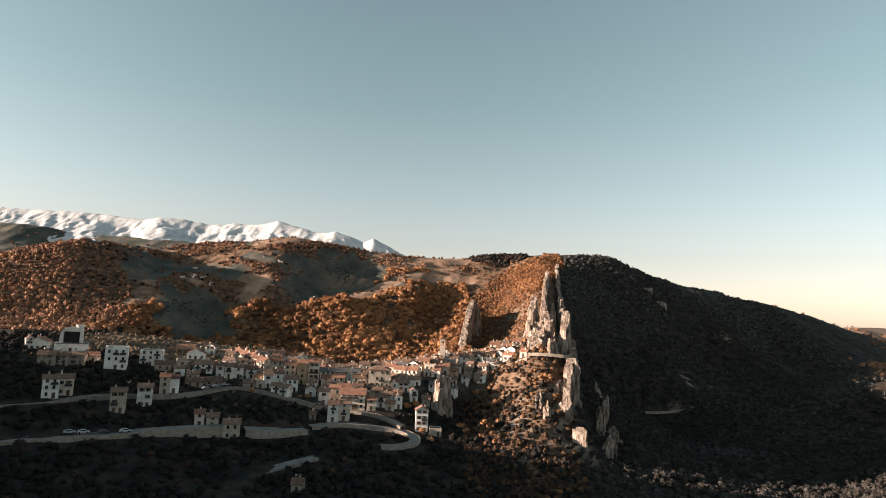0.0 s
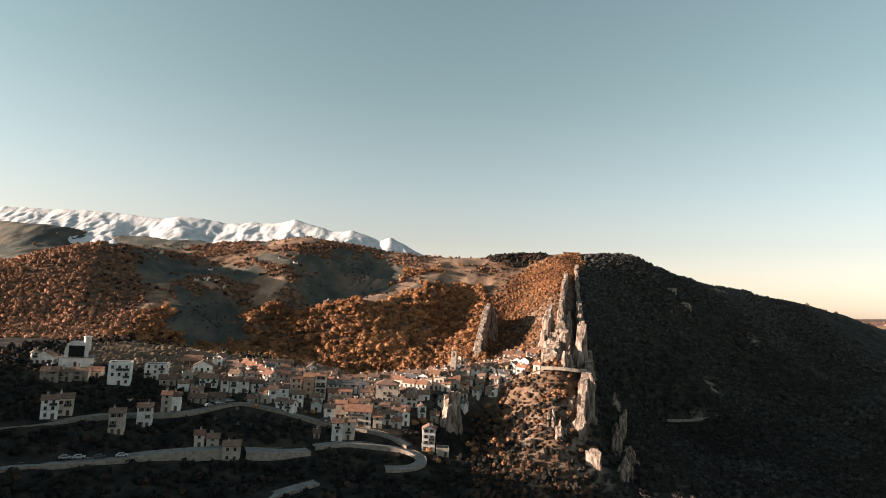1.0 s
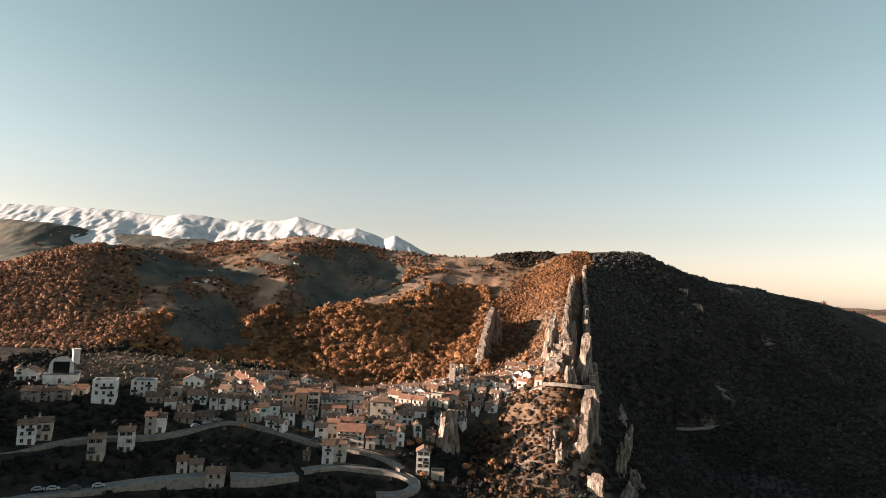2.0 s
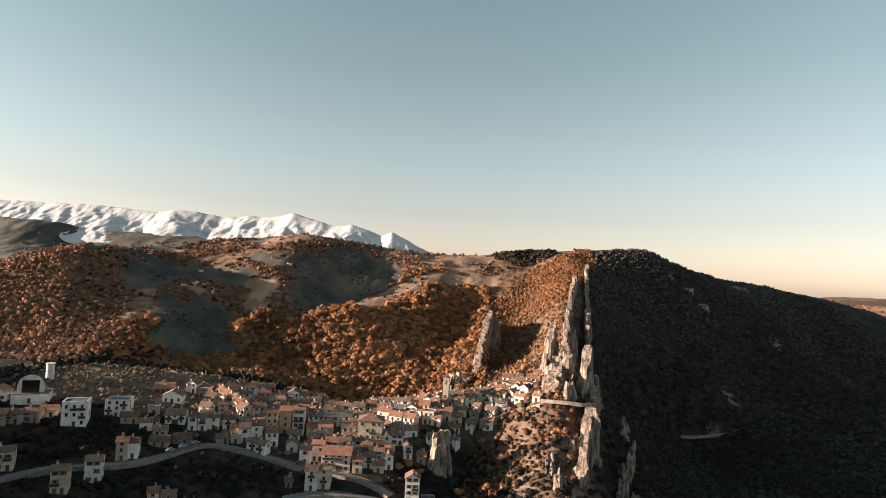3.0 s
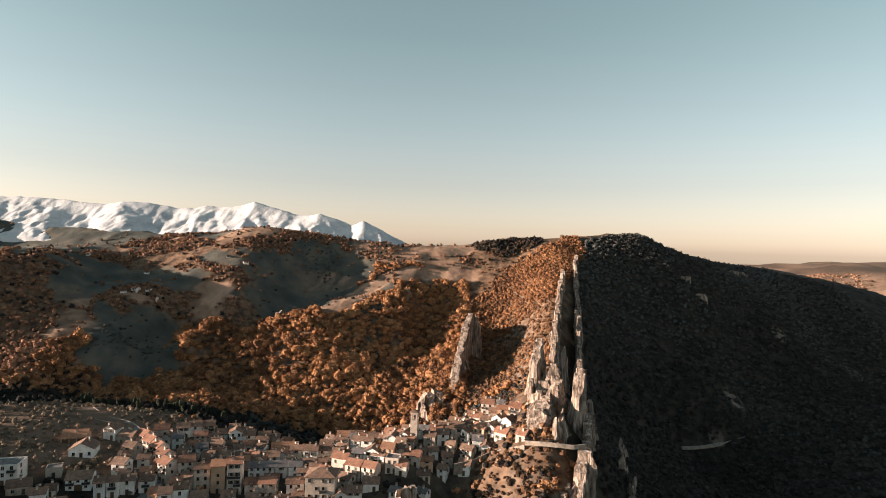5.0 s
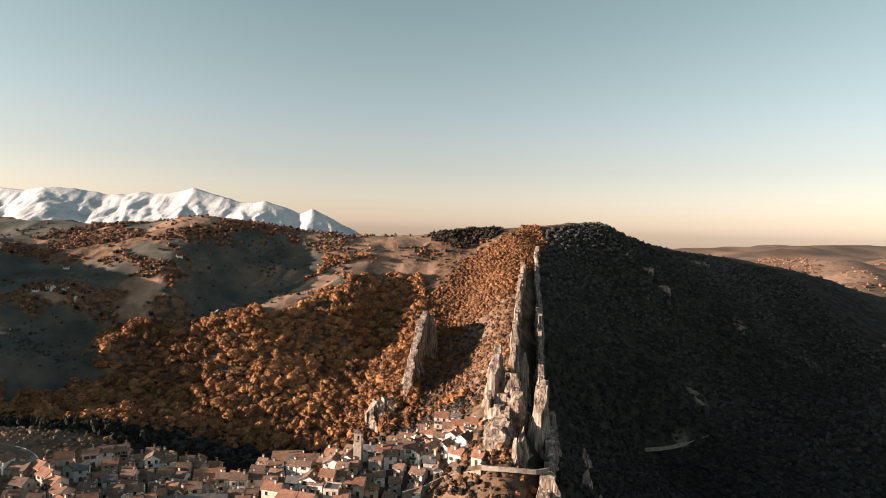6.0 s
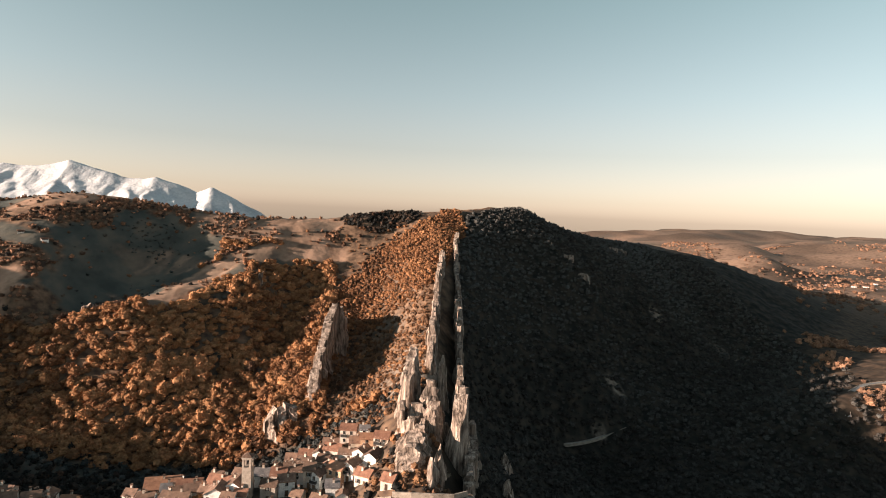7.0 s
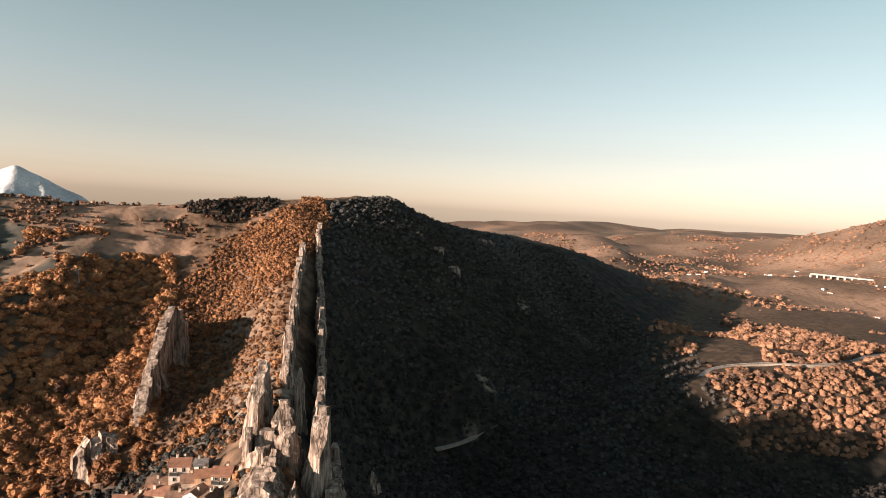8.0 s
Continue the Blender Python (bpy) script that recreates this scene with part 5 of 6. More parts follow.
def car_meshes():
    bm = bmesh.new()
    prof = [(-2.0, 0.35), (2.0, 0.35), (2.05, 0.7), (1.2, 0.9), (0.6, 1.42), (-1.0, 1.45), (-1.8, 0.95), (-2.05, 0.85)]
    rings = [[bm.verts.new((x, s * (0.82 if z < 1.0 else 0.66), z)) for x, z in prof] for s in (-1, 1)]
    n = len(prof)
    for k in range(n):
        bm.faces.new((rings[0][k], rings[0][(k + 1) % n], rings[1][(k + 1) % n], rings[1][k]))
    bm.faces.new(rings[0][::-1])
    bm.faces.new(rings[1])
    bmesh.ops.recalc_face_normals(bm, faces=bm.faces)
    body = bm_mesh("body", bm, [CAR_PAINT])
    bm = bmesh.new()
    for s in (-1, 1):
        q = [(1.0, s * 0.83, 0.93), (0.5, s * 0.7, 1.36), (-0.9, s * 0.7, 1.38), (-1.5, s * 0.83, 0.97)]
        vs = [bm.verts.new(p) for p in q]
        bm.faces.new(vs if s < 0 else vs[::-1])
    box(bm, 0.62, 1.16, -0.62, 0.62, 0.95, 1.3)
    glass = bm_mesh("window", bm, [GLASS])
    bm = bmesh.new()
    bmesh.ops.create_cone(bm, cap_ends=True, segments=14, radius1=0.32, radius2=0.32, depth=0.2, matrix=Matrix.Rotation(radians(90), 4, "X"))
    wheel = bm_mesh("wheel", bm, [RUBBER])
    return body, glass, wheel


BODY, CAR_GLASS, WHEEL = car_meshes()


def car(x, y, turn, lift):
    ob = new("car")
    ob.matrix_basis = pose(x, y, float(height([x], [y], False)[0]) + lift, 0, 0, turn)
    tagged(ob, "small parked car at the edge of the road", "car", "parked cars")
    part("body", BODY, ob)
    part("window", CAR_GLASS, ob)
    for a in (-1.3, 1.3):
        for b in (-0.78, 0.78):
            part("wheel", WHEEL, ob, m=pose(a, b, 0.32))


for x, y, turn, lift in ((-137, 224, 30, 2.0), (-133, 226, 30, 2.0), (-127, 229, 32, 2.0), (-121, 233, 38, 2.0), (-112, 286, 60, 1.3), (-109, 291, 62, 1.3), (-106, 296, 55, 1.3),
                         (-128, 358, 130, 0.4), (-122, 352, 130, 0.4), (-116, 346, 130, 0.4), (-111, 341, 130, 0.4), (-104, 330, 120, 0.4), (-60, 303, 0, 1.3)):
    car(x, y, turn, lift)


# ---- a white water tank and far farms ----
def water_tank(x, y):
    bm = bmesh.new()
    bmesh.ops.create_cone(bm, cap_ends=True, segments=20, radius1=1.9, radius2=1.9, depth=9, matrix=Matrix.Translation((0, 0, 3.5)))
    bmesh.ops.create_cone(bm, cap_ends=True, segments=20, radius1=2.2, radius2=2.2, depth=0.5, matrix=Matrix.Translation((0, 0, 8.1)))
    ob = new("water_tank", bm_mesh("water_tank", bm, [PLASTER["w"]]))
    ob.matrix_basis = pose(x, y, ground(x, y))
    tagged(ob, "white cylindrical water tank among olive trees", "tank")


water_tank(-203, 331)


def far_farm(x, y, turn, w):
    ob = new("farmhouse")
    ob.matrix_basis = pose(x, y, ground(x, y) - (0.0 if w < 7 and y < 700 else 1.5), 0, 0, turn)
    tagged(ob, "small pale farmhouse on the distant hillside", "farmhouse", "far farms")
    part("wall", wall_mesh(w, w * 0.6, w * 0.42, "side", w * 0.16, PLASTER["w"]), ob)
    part("roof", roof_mesh(w, w * 0.6, w * 0.42, "side", w * 0.16, TILES["red"]), ob)
    for k in (-0.3, 0, 0.3):
        part("window", PANE, ob, m=pose(k * w, -w * 0.3, w * 0.12))


for x, y, w in ((-222, 514, 6), (-214, 517, 4), (-229, 510, 4), (-207, 515, 3.5), (-160, 566, 4), (-177, 572, 3.5), (-240, 560, 4), (-290, 560, 4)):
    far_farm(x, y, rs.uniform(-40, 40), w)
for k in range(60):
    near = ((50, 1500), (54, 1650), (38, 1650), (61, 1450), (45, 1300), (58, 1250))[k % 6]
    a, d = radians(near[0] + rs.normal(0, 1.6)), near[1] + rs.normal(0, 45)
    far_farm(41 + d * math.sin(a), 186 + d * math.cos(a), rs.uniform(-60, 60), rs.uniform(5, 9))


def viaduct(x, y, turn, length, tall, spans):
    ob = new("viaduct")
    ob.matrix_basis = pose(x, y, ground(x, y), 0, 0, turn)
    tagged(ob, "long pale concrete viaduct across the far plain", "viaduct")
    bm = bmesh.new()
    box(bm, -length / 2, length / 2, -5, 5, tall - 3, tall)
    part("deck", bm_mesh("deck", bm, [CONCRETE]), ob)
    for k in range(spans + 1):
        bm = bmesh.new()
        box(bm, -1.8, 1.8, -3.5, 3.5, -12, tall - 3)
        part("pier", bm_mesh("pier", bm, [CONCRETE]), ob, m=pose(-length / 2 + length * k / spans, 0, 0))


viaduct(41 + 1525 * math.sin(radians(56.7)), 186 + 1525 * math.cos(radians(56.7)), -66, 115, 9, 9)


# ---- trees ----
def ico(level):
    bm = bmesh.new()
    bmesh.ops.create_icosphere(bm, subdivisions=level, radius=1.0)
    bm.verts.ensure_lookup_table()
    v = np.array([p.co[:] for p in bm.verts])
    f = np.array([[q.index for q in face.verts] for face in bm.faces])
    bm.free()
    return v, f


def crown(seed, clumps, leaves, tallness=0.78, spray=1.0):
    """A crown of unit radius: clumps of foliage on their boughs, with loose sprays of leaves that break the outline."""
    r = np.random.RandomState(seed)
    base, tri = ico(1)
    vs, fs, centres, sizes = [], [], [], []
    for k in range(clumps):
        a, up = r.uniform(0, 2 * math.pi), r.uniform(-0.35, 1.0)
        out = math.sqrt(max(0.0, 1 - up * up)) * r.uniform(0.25, 0.72)
        c = np.array([out * math.cos(a), out * math.sin(a), up * r.uniform(0.3, 0.6)]) if k else np.zeros(3)
        size = r.uniform(0.3, 0.46) if k else 0.6
        v = base @ np.linalg.qr(r.normal(size=(3, 3)))[0] * (size * r.uniform(0.78, 1.2, (len(base), 1))) + c
        vs.append(v)
        fs.append(tri + k * len(base))
        centres.append(c)
        sizes.append(size)
    pick = r.randint(0, clumps, leaves)
    d = r.normal(size=(leaves, 3))
    d /= np.linalg.norm(d, axis=1)[:, None]
    d[:, 2] = np.where(d[:, 2] < -0.3, -d[:, 2], d[:, 2])
    c = np.array(centres)[pick] + d * (np.array(sizes)[pick] * r.uniform(0.8, 1.3, leaves))[:, None]
    a1, a2 = r.normal(size=(leaves, 3)), r.normal(size=(leaves, 3))
    a1 /= np.linalg.norm(a1, axis=1)[:, None]
    a2 /= np.linalg.norm(a2, axis=1)[:, None]
    s = ((0.085 + 0.08 * r.rand(leaves)) * spray)[:, None]
    v = np.concatenate(vs + [np.stack([c + a1 * s, c - a1 * s * 0.6 + a2 * s, c - a2 * s], 1).reshape(-1, 3)])
    v[:, 2] = np.maximum(v[:, 2] * tallness + 0.55, -0.25)
    return v, np.concatenate(fs + [np.arange(leaves * 3).reshape(-1, 3) + clumps * len(base)])


BIG = [crown(100 + k, 6, 190) for k in range(8)]
SMALL = [crown(200 + k, 2, 40, spray=1.5) for k in range(8)]
PLAIN = [crown(250 + k, 1, 18, spray=2.1) for k in range(8)]
CYPRESS = [crown(300 + k, 6, 60, tallness=2.6) for k in range(2)]


def wood(name, label, xs, ys, rad, tints, shapes, mat_, seed, sink=0.3, category="trees"):
    """One mass of trees as a single object."""
    r = np.random.RandomState(seed)
    zs = height(xs, ys)
    vs, fs, ts, base = [], [], [], 0
    for k, (sv, sf) in enumerate(shapes):
        sel = np.arange(len(xs)) % len(shapes) == k
        n = int(sel.sum())
        if not n:
            continue
        ang = r.rand(n) * 2 * math.pi
        c, s = np.cos(ang)[:, None], np.sin(ang)[:, None]
        sc = rad[sel][:, None]
        wide_ = (0.8 + 0.5 * r.rand(n))[:, None]
        sz = sc * (0.8 + 0.5 * r.rand(n))[:, None]
        px = (sv[None, :, 0] * wide_ * c - sv[None, :, 1] * s) * sc + xs[sel][:, None]
        py = (sv[None, :, 0] * wide_ * s + sv[None, :, 1] * c) * sc + ys[sel][:, None]
        pz = sv[None, :, 2] * sz + zs[sel][:, None] - sink * sc
        vs.append(np.stack([px, py, pz], -1).reshape(-1, 3))
        fs.append((sf[None] + (np.arange(n) * len(sv))[:, None, None] + base).reshape(-1, 3))
        ts.append(np.repeat(tints[sel], len(sv)))
        base += n * len(sv)
    me = mesh_of(name, np.concatenate(vs), np.concatenate(fs), [mat_])
    a = me.attributes.new("tint", "FLOAT", "POINT")
    a.data.foreach_set("value", np.concatenate(ts).astype(np.float32))
    return tagged(new(name, me), label, category, kind="stuff")


def scatter(x0, x1, y0, y1, pitch, seed):
    r = np.random.RandomState(seed)
    a, b = np.meshgrid(np.arange(x0, x1, pitch), np.arange(y0, y1, pitch))
    return a.ravel() + r.uniform(-0.6, 0.6, a.size) * pitch, b.ravel() + r.uniform(-0.6, 0.6, a.size) * pitch, r


def free_of(xs, ys, margin=0.0):
    ok = np.ones(len(xs), bool)
    for x, y, r in FOOT + ROAD_POINTS:
        ok &= np.hypot(xs - x, ys - y) > r + margin
    return ok


def open_land(xs, ys):
    tan, green = fields(xs, ys)
    return np.maximum(tan, green)


VILLAGE = [(-60, 332, 50, 30, 0), (-108, 338, 26, 50, 0), (0, 358, 34, 22, 0), (35, 378, 24, 24, 0)]


def in_village(xs, ys):
    v = np.zeros(xs.shape)
    for e in VILLAGE:
        v = np.maximum(v, ellipse(xs, ys, *e, edge=0.15))
    return v


# warm woods on the slopes beyond the village
xs, ys, r = scatter(-235, 48, 425, 612, 3.0, 1)
ok = ((farmland(xs, ys) < 0.5) | ((xs > -70) & (ys > 515))) & (open_land(xs, ys) < 0.4) & (r.rand(len(xs)) < 0.9)
ok &= ~((xs > 24) & (ys > 440))
ok &= (ellipse(xs, ys, -22, 535, 38, 50, -20) < 0.5) | (r.rand(len(xs)) < 0.75)
ok &= free_of(xs, ys, 2)
xs, ys = xs[ok], ys[ok]
grey = dull_shaded_wood(xs, ys) > r.uniform(0.25, 0.75, len(xs))
gx_, gy_ = xs[grey], ys[grey]
wood("grey_wood", "grey-brown leafless wood in the side valleys, coloured dark for shade", gx_, gy_, 1.5 + 1.6 * r.rand(len(gx_)), np.clip(0.4 + r.normal(0, 0.2, len(gx_)), 0, 0.9), SMALL, LEAF_GREY, 21)
xs, ys = xs[~grey], ys[~grey]
wood("oak_wood", "rust-coloured oak wood on the slope behind the village", xs, ys, 2.5 + 3.0 * r.rand(len(xs)) ** 2.2, np.clip(0.66 + 0.3 * fbm(xs, ys, 60.0, 3) + r.normal(0, 0.22, len(xs)), 0, 1), BIG, LEAF_RUST, 1)

# copse on the main slope, finer trees
xs, ys, r = scatter(-40, 130, 532, 690, 1.9, 2)
side = np.interp(ys, [530, 549, 585, 629, 666, 690], [86, 92, 104, 122, 130, 160])
ok = (xs < side + 6) & (open_land(xs, ys) < 0.4) & (r.rand(len(xs)) < 0.93)
ok &= rockiness(xs, ys) < 0.55
fold = np.interp(ys, [569, 589, 613, 635, 667], [21, 33, 57, 87, 116]) + 3 * fbm(xs, ys, 12.0, 2)
ok &= (xs > fold) | ((r.rand(len(xs)) < 0.1) & (ys < 640)) | (ys < 560)
xs, ys = xs[ok], ys[ok]
wood("beech_wood", "dense orange-brown beech wood on the steep ridge slope", xs, ys, 1.5 + 1.3 * r.rand(len(xs)) ** 1.6, np.clip(0.42 + 0.2 * fbm(xs, ys, 40.0, 3) + r.normal(0, 0.12, len(xs)), 0, 1), PLAIN, LEAF_RUST, 2)

# hedges and copses among the far fields
xs, ys, r = scatter(-450, 70, 440, 660, 2.3, 3)
kind, edge = plots(xs, ys)
farm = farmland(xs, ys)
hedge = (edge < 1.7) * (r.rand(len(xs)) < 0.85 * (fbm(xs, ys, 50.0, 3) > -0.5))
copse = (kind >= 0.34) & (kind <= 0.78) & (r.rand(len(xs)) < 0.75)
lone = r.rand(len(xs)) < 0.1
tan, green = fields(xs, ys)
ok = (farm > 0.5) & (hedge.astype(bool) | copse | lone) & ((tan < 0.5) | ((fbm(xs, ys, 20.0, 3) > 0.12) & (r.rand(len(xs)) < 0.75)) | (r.rand(len(xs)) < 0.05)) & ((green < 0.5) | (r.rand(len(xs)) < 0.06))
xs, ys = xs[ok], ys[ok]
grey = (dull_shaded_wood(xs, ys) > r.uniform(0.2, 0.8, len(xs))) | (r.rand(len(xs)) < 0.12)
wood("far_copse", "brown hedges and copses between the upper fields", xs[~grey], ys[~grey], 1.0 + 1.6 * r.rand(int((~grey).sum())), np.clip(0.35 + r.normal(0, 0.24, int((~grey).sum())), 0, 1), PLAIN, LEAF_HAZE, 3)
ax, ay, r = scatter(-320, 110, 440, 690, 2.7, 23)
keep = (dull_shaded_wood(ax, ay) > r.uniform(0.2, 0.9, len(ax))) & (r.rand(len(ax)) < 0.25 + 0.6 * (fbm(ax, ay, 26.0, 3) > -0.1)) & ((ax < -235) | (ay > 640) | (farmland(ax, ay) > 0.5))
bx, by = ax[(ellipse(ax, ay, 58, 653, 32, 17, 18) > 0.5)], ay[(ellipse(ax, ay, 58, 653, 32, 17, 18) > 0.5)]
ax, ay = np.concatenate([ax[keep], xs[grey]]), np.concatenate([ay[keep], ys[grey]])
wood("dark_copse", "leafless copses in the hollows of the hills, coloured dark for shade", ax, ay, 1.2 + 1.3 * r.rand(len(ax)), np.clip(0.4 + r.normal(0, 0.25, len(ax)), 0, 1), PLAIN, LEAF_DULL_SHADE, 24)

wood("knoll_wood", "dark brown wood on a rounded knoll", bx, by, 1.8 + 1.4 * r.rand(len(bx)), np.clip(0.5 + r.normal(0, 0.25, len(bx)), 0, 1), SMALL, LEAF_DULL_SHADE, 35)

# thin dark scrub on the shaded grass of the side valleys
ax, ay, r = scatter(-265, -50, 415, 632, 2.8, 33)
keep = (np.maximum(inside(ax, ay, VALLEY_WEST, 9.0), inside(ax, ay, VALLEY_EAST, 9.0)) > 0.5) & (r.rand(len(ax)) < 0.05 + 0.8 * step(-0.1, 0.5, fbm(ax, ay, 34.0, 3)))
ax, ay = ax[keep], ay[keep]
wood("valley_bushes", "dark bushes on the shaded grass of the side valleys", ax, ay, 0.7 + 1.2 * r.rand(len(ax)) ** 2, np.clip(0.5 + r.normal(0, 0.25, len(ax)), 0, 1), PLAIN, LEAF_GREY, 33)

# belt of old trees above the olive grove
ax, ay, r = scatter(-245, -70, 405, 452, 4.2, 34)
mid = np.interp(ax, [-245, -185, -157, -120, -70], [410, 424, 428, 438, 444])
keep = (np.abs(ay - mid) < 7 + 4 * fbm(ax, ay, 40.0, 2)) & (r.rand(len(ax)) < 0.85)
ax, ay = ax[keep], ay[keep]
wood("tree_belt", "belt of old orange-brown trees above the olive grove", ax, ay, 2.4 + 2.2 * r.rand(len(ax)), np.clip(0.6 + r.normal(0, 0.25, len(ax)), 0, 1), BIG, LEAF_RUST, 34)

# left hill
xs, ys, r = scatter(-450, -225, 370, 575, 2.55, 4)
ok = (farmland(xs, ys) < 0.5) & (open_land(xs, ys) < 0.45) & (r.rand(len(xs)) < 0.93) & (dull_shaded_wood(xs, ys) < 0.5)
xs, ys = xs[ok], ys[ok]
wood("hill_wood", "orange-brown mixed wood on a rounded hill", xs, ys, 1.5 + 1.9 * r.rand(len(xs)) ** 1.8, np.clip(0.62 + 0.3 * fbm(xs, ys, 50.0, 3) + r.normal(0, 0.18, len(xs)), 0, 1), SMALL, LEAF_HAZE, 4)

# olive grove above the village
GROVE = (-165, 355, 62, 46, 15)
xs, ys, r = scatter(-240, -95, 300, 425, 3.1, 9)
ok = (ellipse(xs, ys, *GROVE) > 0.5) & free_of(xs, ys, 1.0) & (r.rand(len(xs)) < 0.85)
xs, ys = xs[ok], ys[ok]
wood("olive_grove", "grey-brown olive and vine grove above the village", xs, ys, 0.9 + 1.0 * r.rand(len(xs)), np.clip(0.45 + r.normal(0, 0.3, len(xs)), 0, 1), SMALL, LEAF_OLIVE, 9)

# scrub round the village and down to the valley floor
xs, ys, r = scatter(-235, 60, 160, 440, 3.2, 5)
keep = ellipse(xs, ys, *GROVE) < 0.5
xs, ys = xs[keep], ys[keep]
ok = (in_village(xs, ys) < 0.5) | (r.rand(len(xs)) < 0.10)
ok &= free_of(xs, ys, 1.5) & (r.rand(len(xs)) < 0.8)
ok &= ~((xs > 24) & (ys > 285) & (r.rand(len(xs)) < 0.45))
xs, ys = xs[ok], ys[ok]
wood("valley_scrub", "dull brown and olive scrub round the village", xs, ys, 1.3 + 2.0 * r.rand(len(xs)) ** 1.5, np.clip(0.25 + r.normal(0, 0.2, len(xs)), 0, 1), SMALL, LEAF_DULL_SHADE, 5)

# scrub and young trees between the pinnacle and the crest, and on the rocky front
xs, ys, r = scatter(14, 92, 235, 550, 2.1, 8)
side = np.interp(ys, [280, 342, 400, 450, 500, 550], [66, 70, 68, 74, 82, 90])
bare = np.maximum(rockiness(xs, ys) * 0.7, ellipse(xs, ys, 40, 300, 7, 12, 20))
ok = (xs < side) & (r.rand(len(xs)) < 0.9 - 0.5 * bare) & free_of(xs, ys, 1.0) & (in_village(xs, ys) < 0.6)
ok &= ~((np.abs(xs - np.interp(ys, [446, 523, 540], [20, 26, 29])) < 3) & (ys > 444) & (ys < 542))
xs, ys = xs[ok], ys[ok]
wood("ridge_scrub", "rust and brown scrub between limestone outcrops", xs, ys, 0.8 + 1.9 * r.rand(len(xs)) ** 2, np.clip(0.14 + 0.22 * step(340, 420, ys) + 0.2 * fbm(xs, ys, 30.0, 3) + r.normal(0, 0.22, len(xs)), 0, 1), SMALL, LEAF_SCRUB, 8)

# shaded east slope; the tint pales with height to stand in for haze
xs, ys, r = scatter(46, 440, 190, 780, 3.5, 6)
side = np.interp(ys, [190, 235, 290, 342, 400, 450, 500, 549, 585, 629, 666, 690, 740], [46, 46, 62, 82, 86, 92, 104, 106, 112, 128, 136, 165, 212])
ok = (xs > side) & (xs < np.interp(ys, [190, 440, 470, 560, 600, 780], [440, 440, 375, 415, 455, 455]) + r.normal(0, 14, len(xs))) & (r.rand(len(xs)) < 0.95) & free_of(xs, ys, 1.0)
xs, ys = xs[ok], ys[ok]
wood("east_wood", "dark brown wood covering the mountain flank, shade and haze put into colour", xs, ys, 1.5 + 1.9 * r.rand(len(xs)) ** 1.6, np.clip(0.12 + 0.42 * step(30, 140, height(xs, ys)) + 0.2 * fbm(xs, ys, 50.0, 3) + r.normal(0, 0.13, len(xs)), 0, 1), PLAIN, LEAF_FLANK_HAZE, 6)

# trees beyond the valley; the brighter, hazier colour is kept to sunlit ground
xs, ys, r = scatter(300, 660, 400, 660, 3.9, 7)
ok = (fbm(xs, ys, 60.0, 4) > -0.45) & (r.rand(len(xs)) < 0.9) & (ys > np.interp(xs, [300, 335, 405, 470, 520], [470, 456, 442, 432, 428])) & free_of(xs, ys, 2.0) & (xs > np.interp(ys, [440, 470, 560, 600, 640], [345, 368, 412, 456, 470]) + r.normal(0, 14, len(xs)))
xs, ys = xs[ok], ys[ok]
wood("far_bank_wood", "orange wood on the far bank of the valley, paled for sun and haze", xs, ys, 2.5 + 2.6 * r.rand(len(xs)) ** 1.5, np.clip(0.45 + 0.2 * fbm(xs, ys, 50.0, 3) + r.normal(0, 0.2, len(xs)), 0, 1), SMALL, LEAF_HAZE, 7)

# woods and tree rows far out in the country
ax, ay, r = scatter(250, 2300, 560, 2200, 12.0, 31)
ang = np.degrees(np.arctan2(ax, ay))
ok = (np.hypot(ax - 20, ay - 400) > 640) & (ang > 19) & (ang < 72) & (fbm(ax, ay, 200.0, 4) + 0.6 * fbm(ax + 99, ay, 60.0, 2) > 0.0) & (r.rand(len(ax)) < 0.65)
ax, ay = ax[ok], ay[ok]
wood("distant_wood", "brown woods and tree rows in the far country", ax, ay, 2.5 + 5.0 * r.rand(len(ax)) ** 2, np.clip(0.25 + r.normal(0, 0.25, len(ax)), 0, 1), PLAIN, LEAF_HAZE, 31, sink=0.5)


# ---- single trees ----
def trunk_mesh():
    """A tapered trunk that forks into limbs, one unit of crown radius tall."""
    bm = bmesh.new()

    def limb(a, b, r0, r1):
        axis = (Vector(b) - Vector(a)).normalized()
        side = axis.orthogonal().normalized()
        other = axis.cross(side)
        ends = []
        for c, rr in ((a, r0), (b, r1)):
            ends.append([bm.verts.new(Vector(c) + (side * math.cos(k * math.pi / 3) + other * math.sin(k * math.pi / 3)) * rr) for k in range(6)])
        for k in range(6):
            bm.faces.new((ends[0][k], ends[0][(k + 1) % 6], ends[1][(k + 1) % 6], ends[1][k]))
        bm.faces.new(ends[1])

    limb((0, 0, -0.5), (0.02, 0.01, 0.35), 0.1, 0.07)
    for a, b in (((0.02, 0.01, 0.3), (0.4, 0.1, 0.85)), ((0.02, 0.01, 0.3), (-0.35, 0.2, 0.8)), ((0.02, 0.01, 0.33), (0.05, -0.35, 0.9)), ((0.02, 0.01, 0.33), (0.0, 0.05, 1.1))):
        limb(a, b, 0.055, 0.02)
    return bm_mesh("trunk", bm, [BARK])


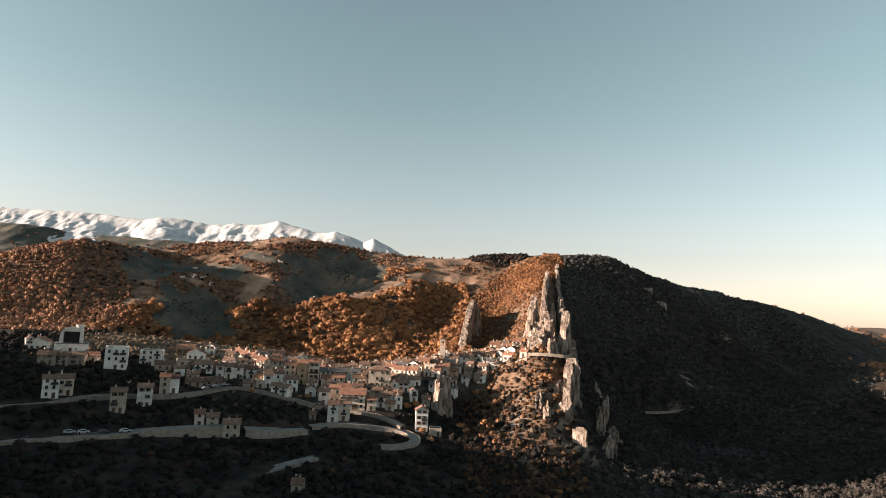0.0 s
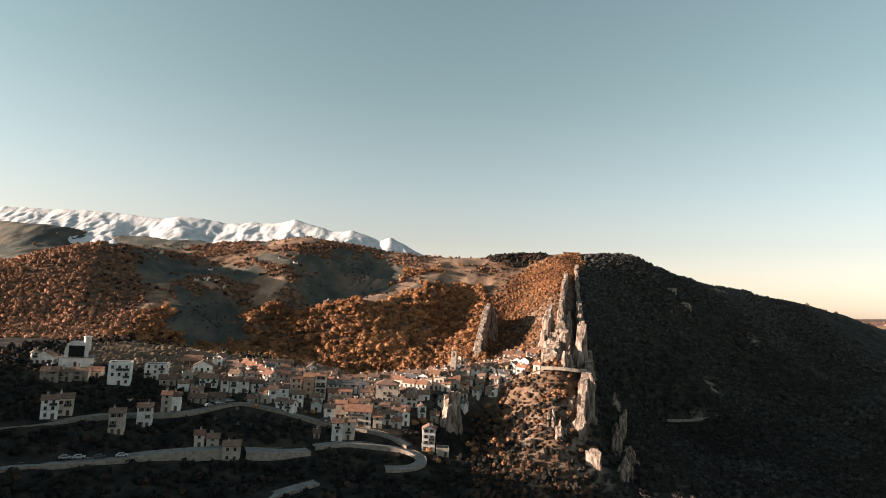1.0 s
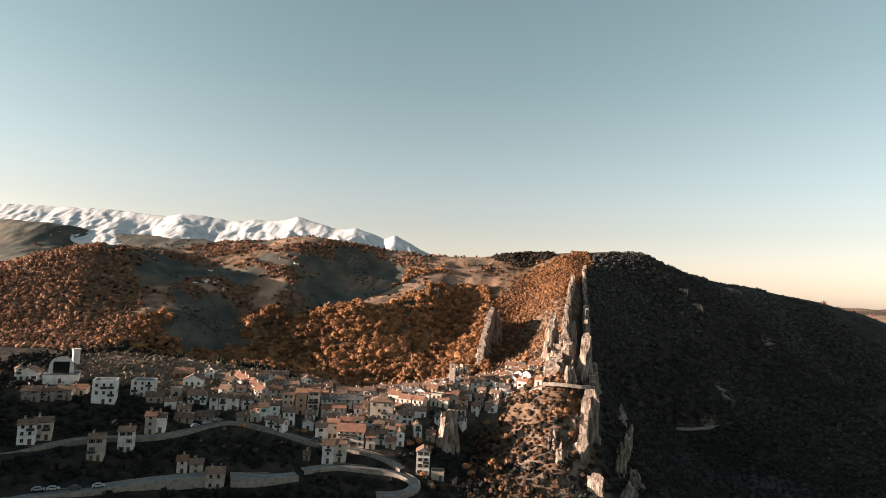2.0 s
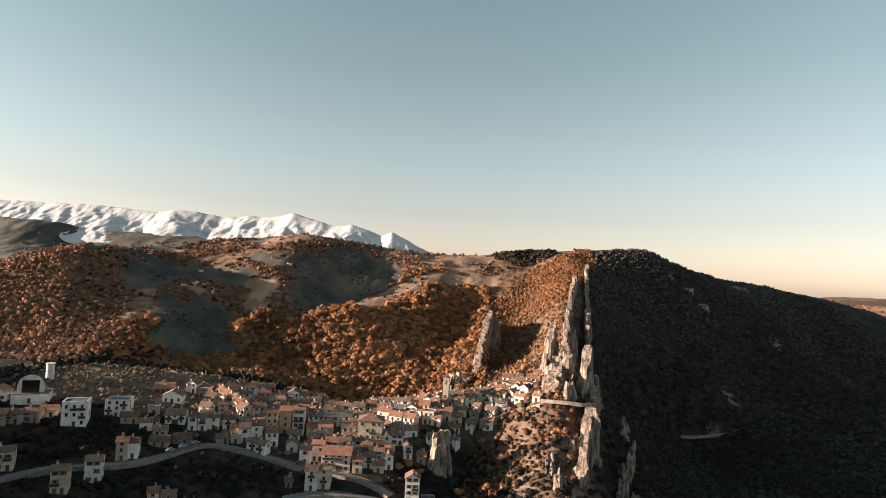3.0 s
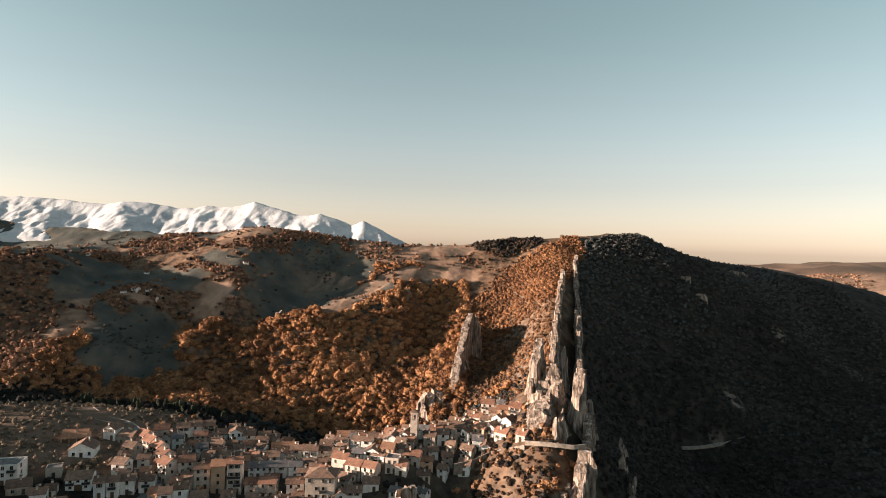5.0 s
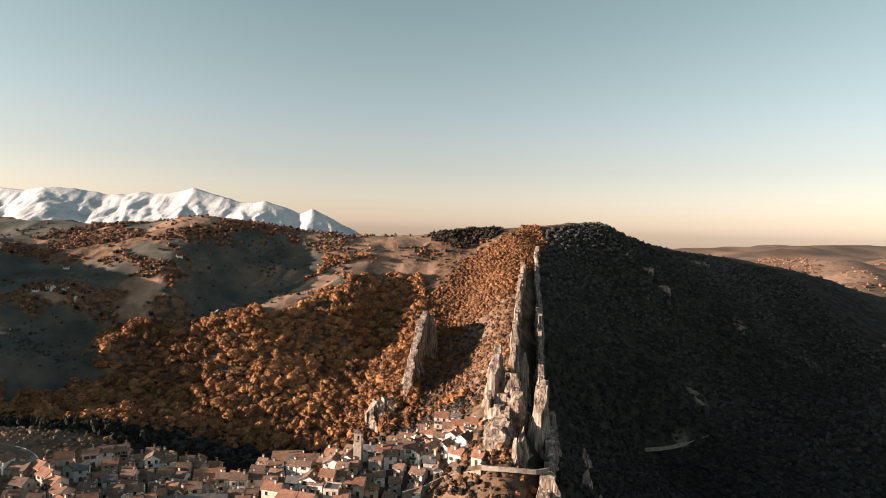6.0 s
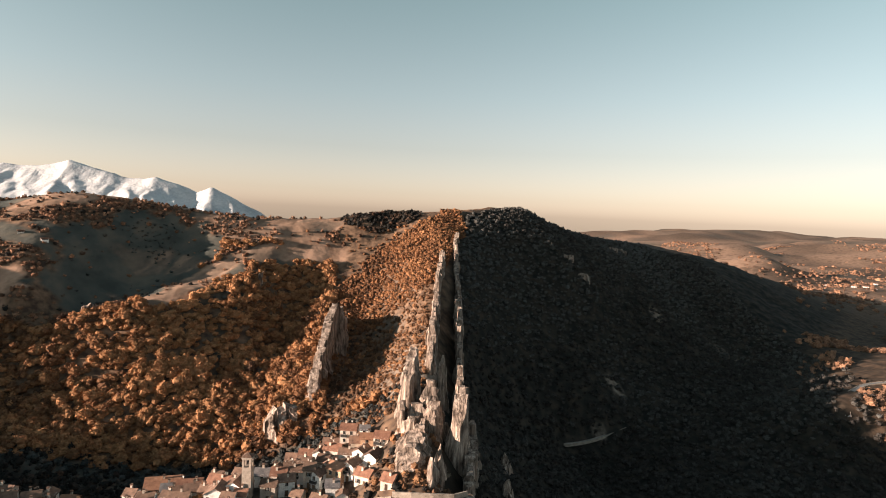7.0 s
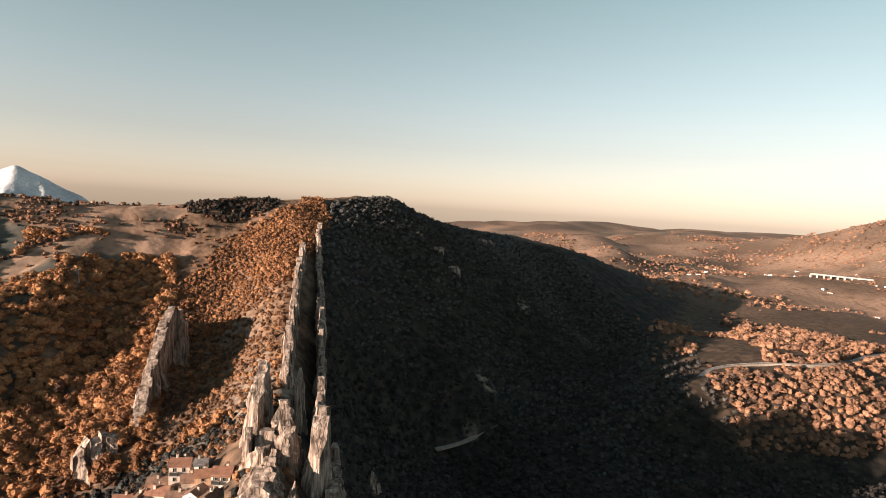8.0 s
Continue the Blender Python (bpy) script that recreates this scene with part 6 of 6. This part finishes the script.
def crown_mesh(shape, mat_, tint, lift):
    v, f = shape
    v = v.copy()
    v[:, 2] += lift
    me = mesh_of("crown", v, f, [mat_])
    a = me.attributes.new("tint", "FLOAT", "POINT")
    a.data.foreach_set("value", np.full(len(v), tint, np.float32))
    return me


TRUNK = trunk_mesh()
CROWN_GOLD = [crown_mesh(BIG[k], LEAF_RUST, 0.75 + 0.1 * k, 0.45) for k in range(3)]
CROWN_BROWN = [crown_mesh(BIG[k + 3], LEAF_OLIVE, 0.3 + 0.2 * k, 0.45) for k in range(3)]
CROWN_PINE = [crown_mesh(CYPRESS[k], LEAF_PINE, 0.3 + 0.3 * k, 0.5) for k in range(2)]


def tree(x, y, radius, crowns, label, r):
    ob = new("tree")
    ob.matrix_basis = pose(x, y, ground(x, y), 0, 0, r.uniform(0, 360)) @ Matrix.Diagonal((radius, radius, radius * r.uniform(0.9, 1.2), 1))
    tagged(ob, label, "tree", "village trees")
    part("trunk", TRUNK, ob)
    part("crown", crowns[r.randint(len(crowns))], ob)


r = np.random.RandomState(77)
tree(56, 324, 3.6, CROWN_GOLD, "bright orange autumn tree beside the limestone cliff", r)
tree(69, 352, 2.4, CROWN_BROWN, "bushy brown tree on the terrace beside a boulder", r)
for x, y in ((-7, 291), (12, 306), (14, 300), (-2, 284), (24, 312), (-16, 309), (-12, 312), (-6, 312)):
    tree(x, y, r.uniform(1.8, 2.8), CROWN_GOLD, "rust-coloured autumn tree below the village bluff", r)
for k in range(26):
    x = -196 + k * 3.6 + r.uniform(-1.5, 1.5)
    tree(x, 404 + 6 * math.sin(k * 0.9) + r.uniform(-3, 3), r.uniform(1.3, 1.9), CROWN_PINE, "dark slender cypress at the edge of the grove", r)
n = 0
while n < 46:
    x, y = r.uniform(-150, 30), r.uniform(285, 400)
    if all(math.hypot(x - f[0], y - f[1]) > f[2] + 0.6 for f in FOOT + ROAD_POINTS) and in_village(np.array([x]), np.array([y]))[0] > 0.3:
        tree(x, y, r.uniform(1.2, 2.2), CROWN_BROWN if r.rand() < 0.6 else CROWN_GOLD, "small autumn garden tree between village houses", r)
        n += 1
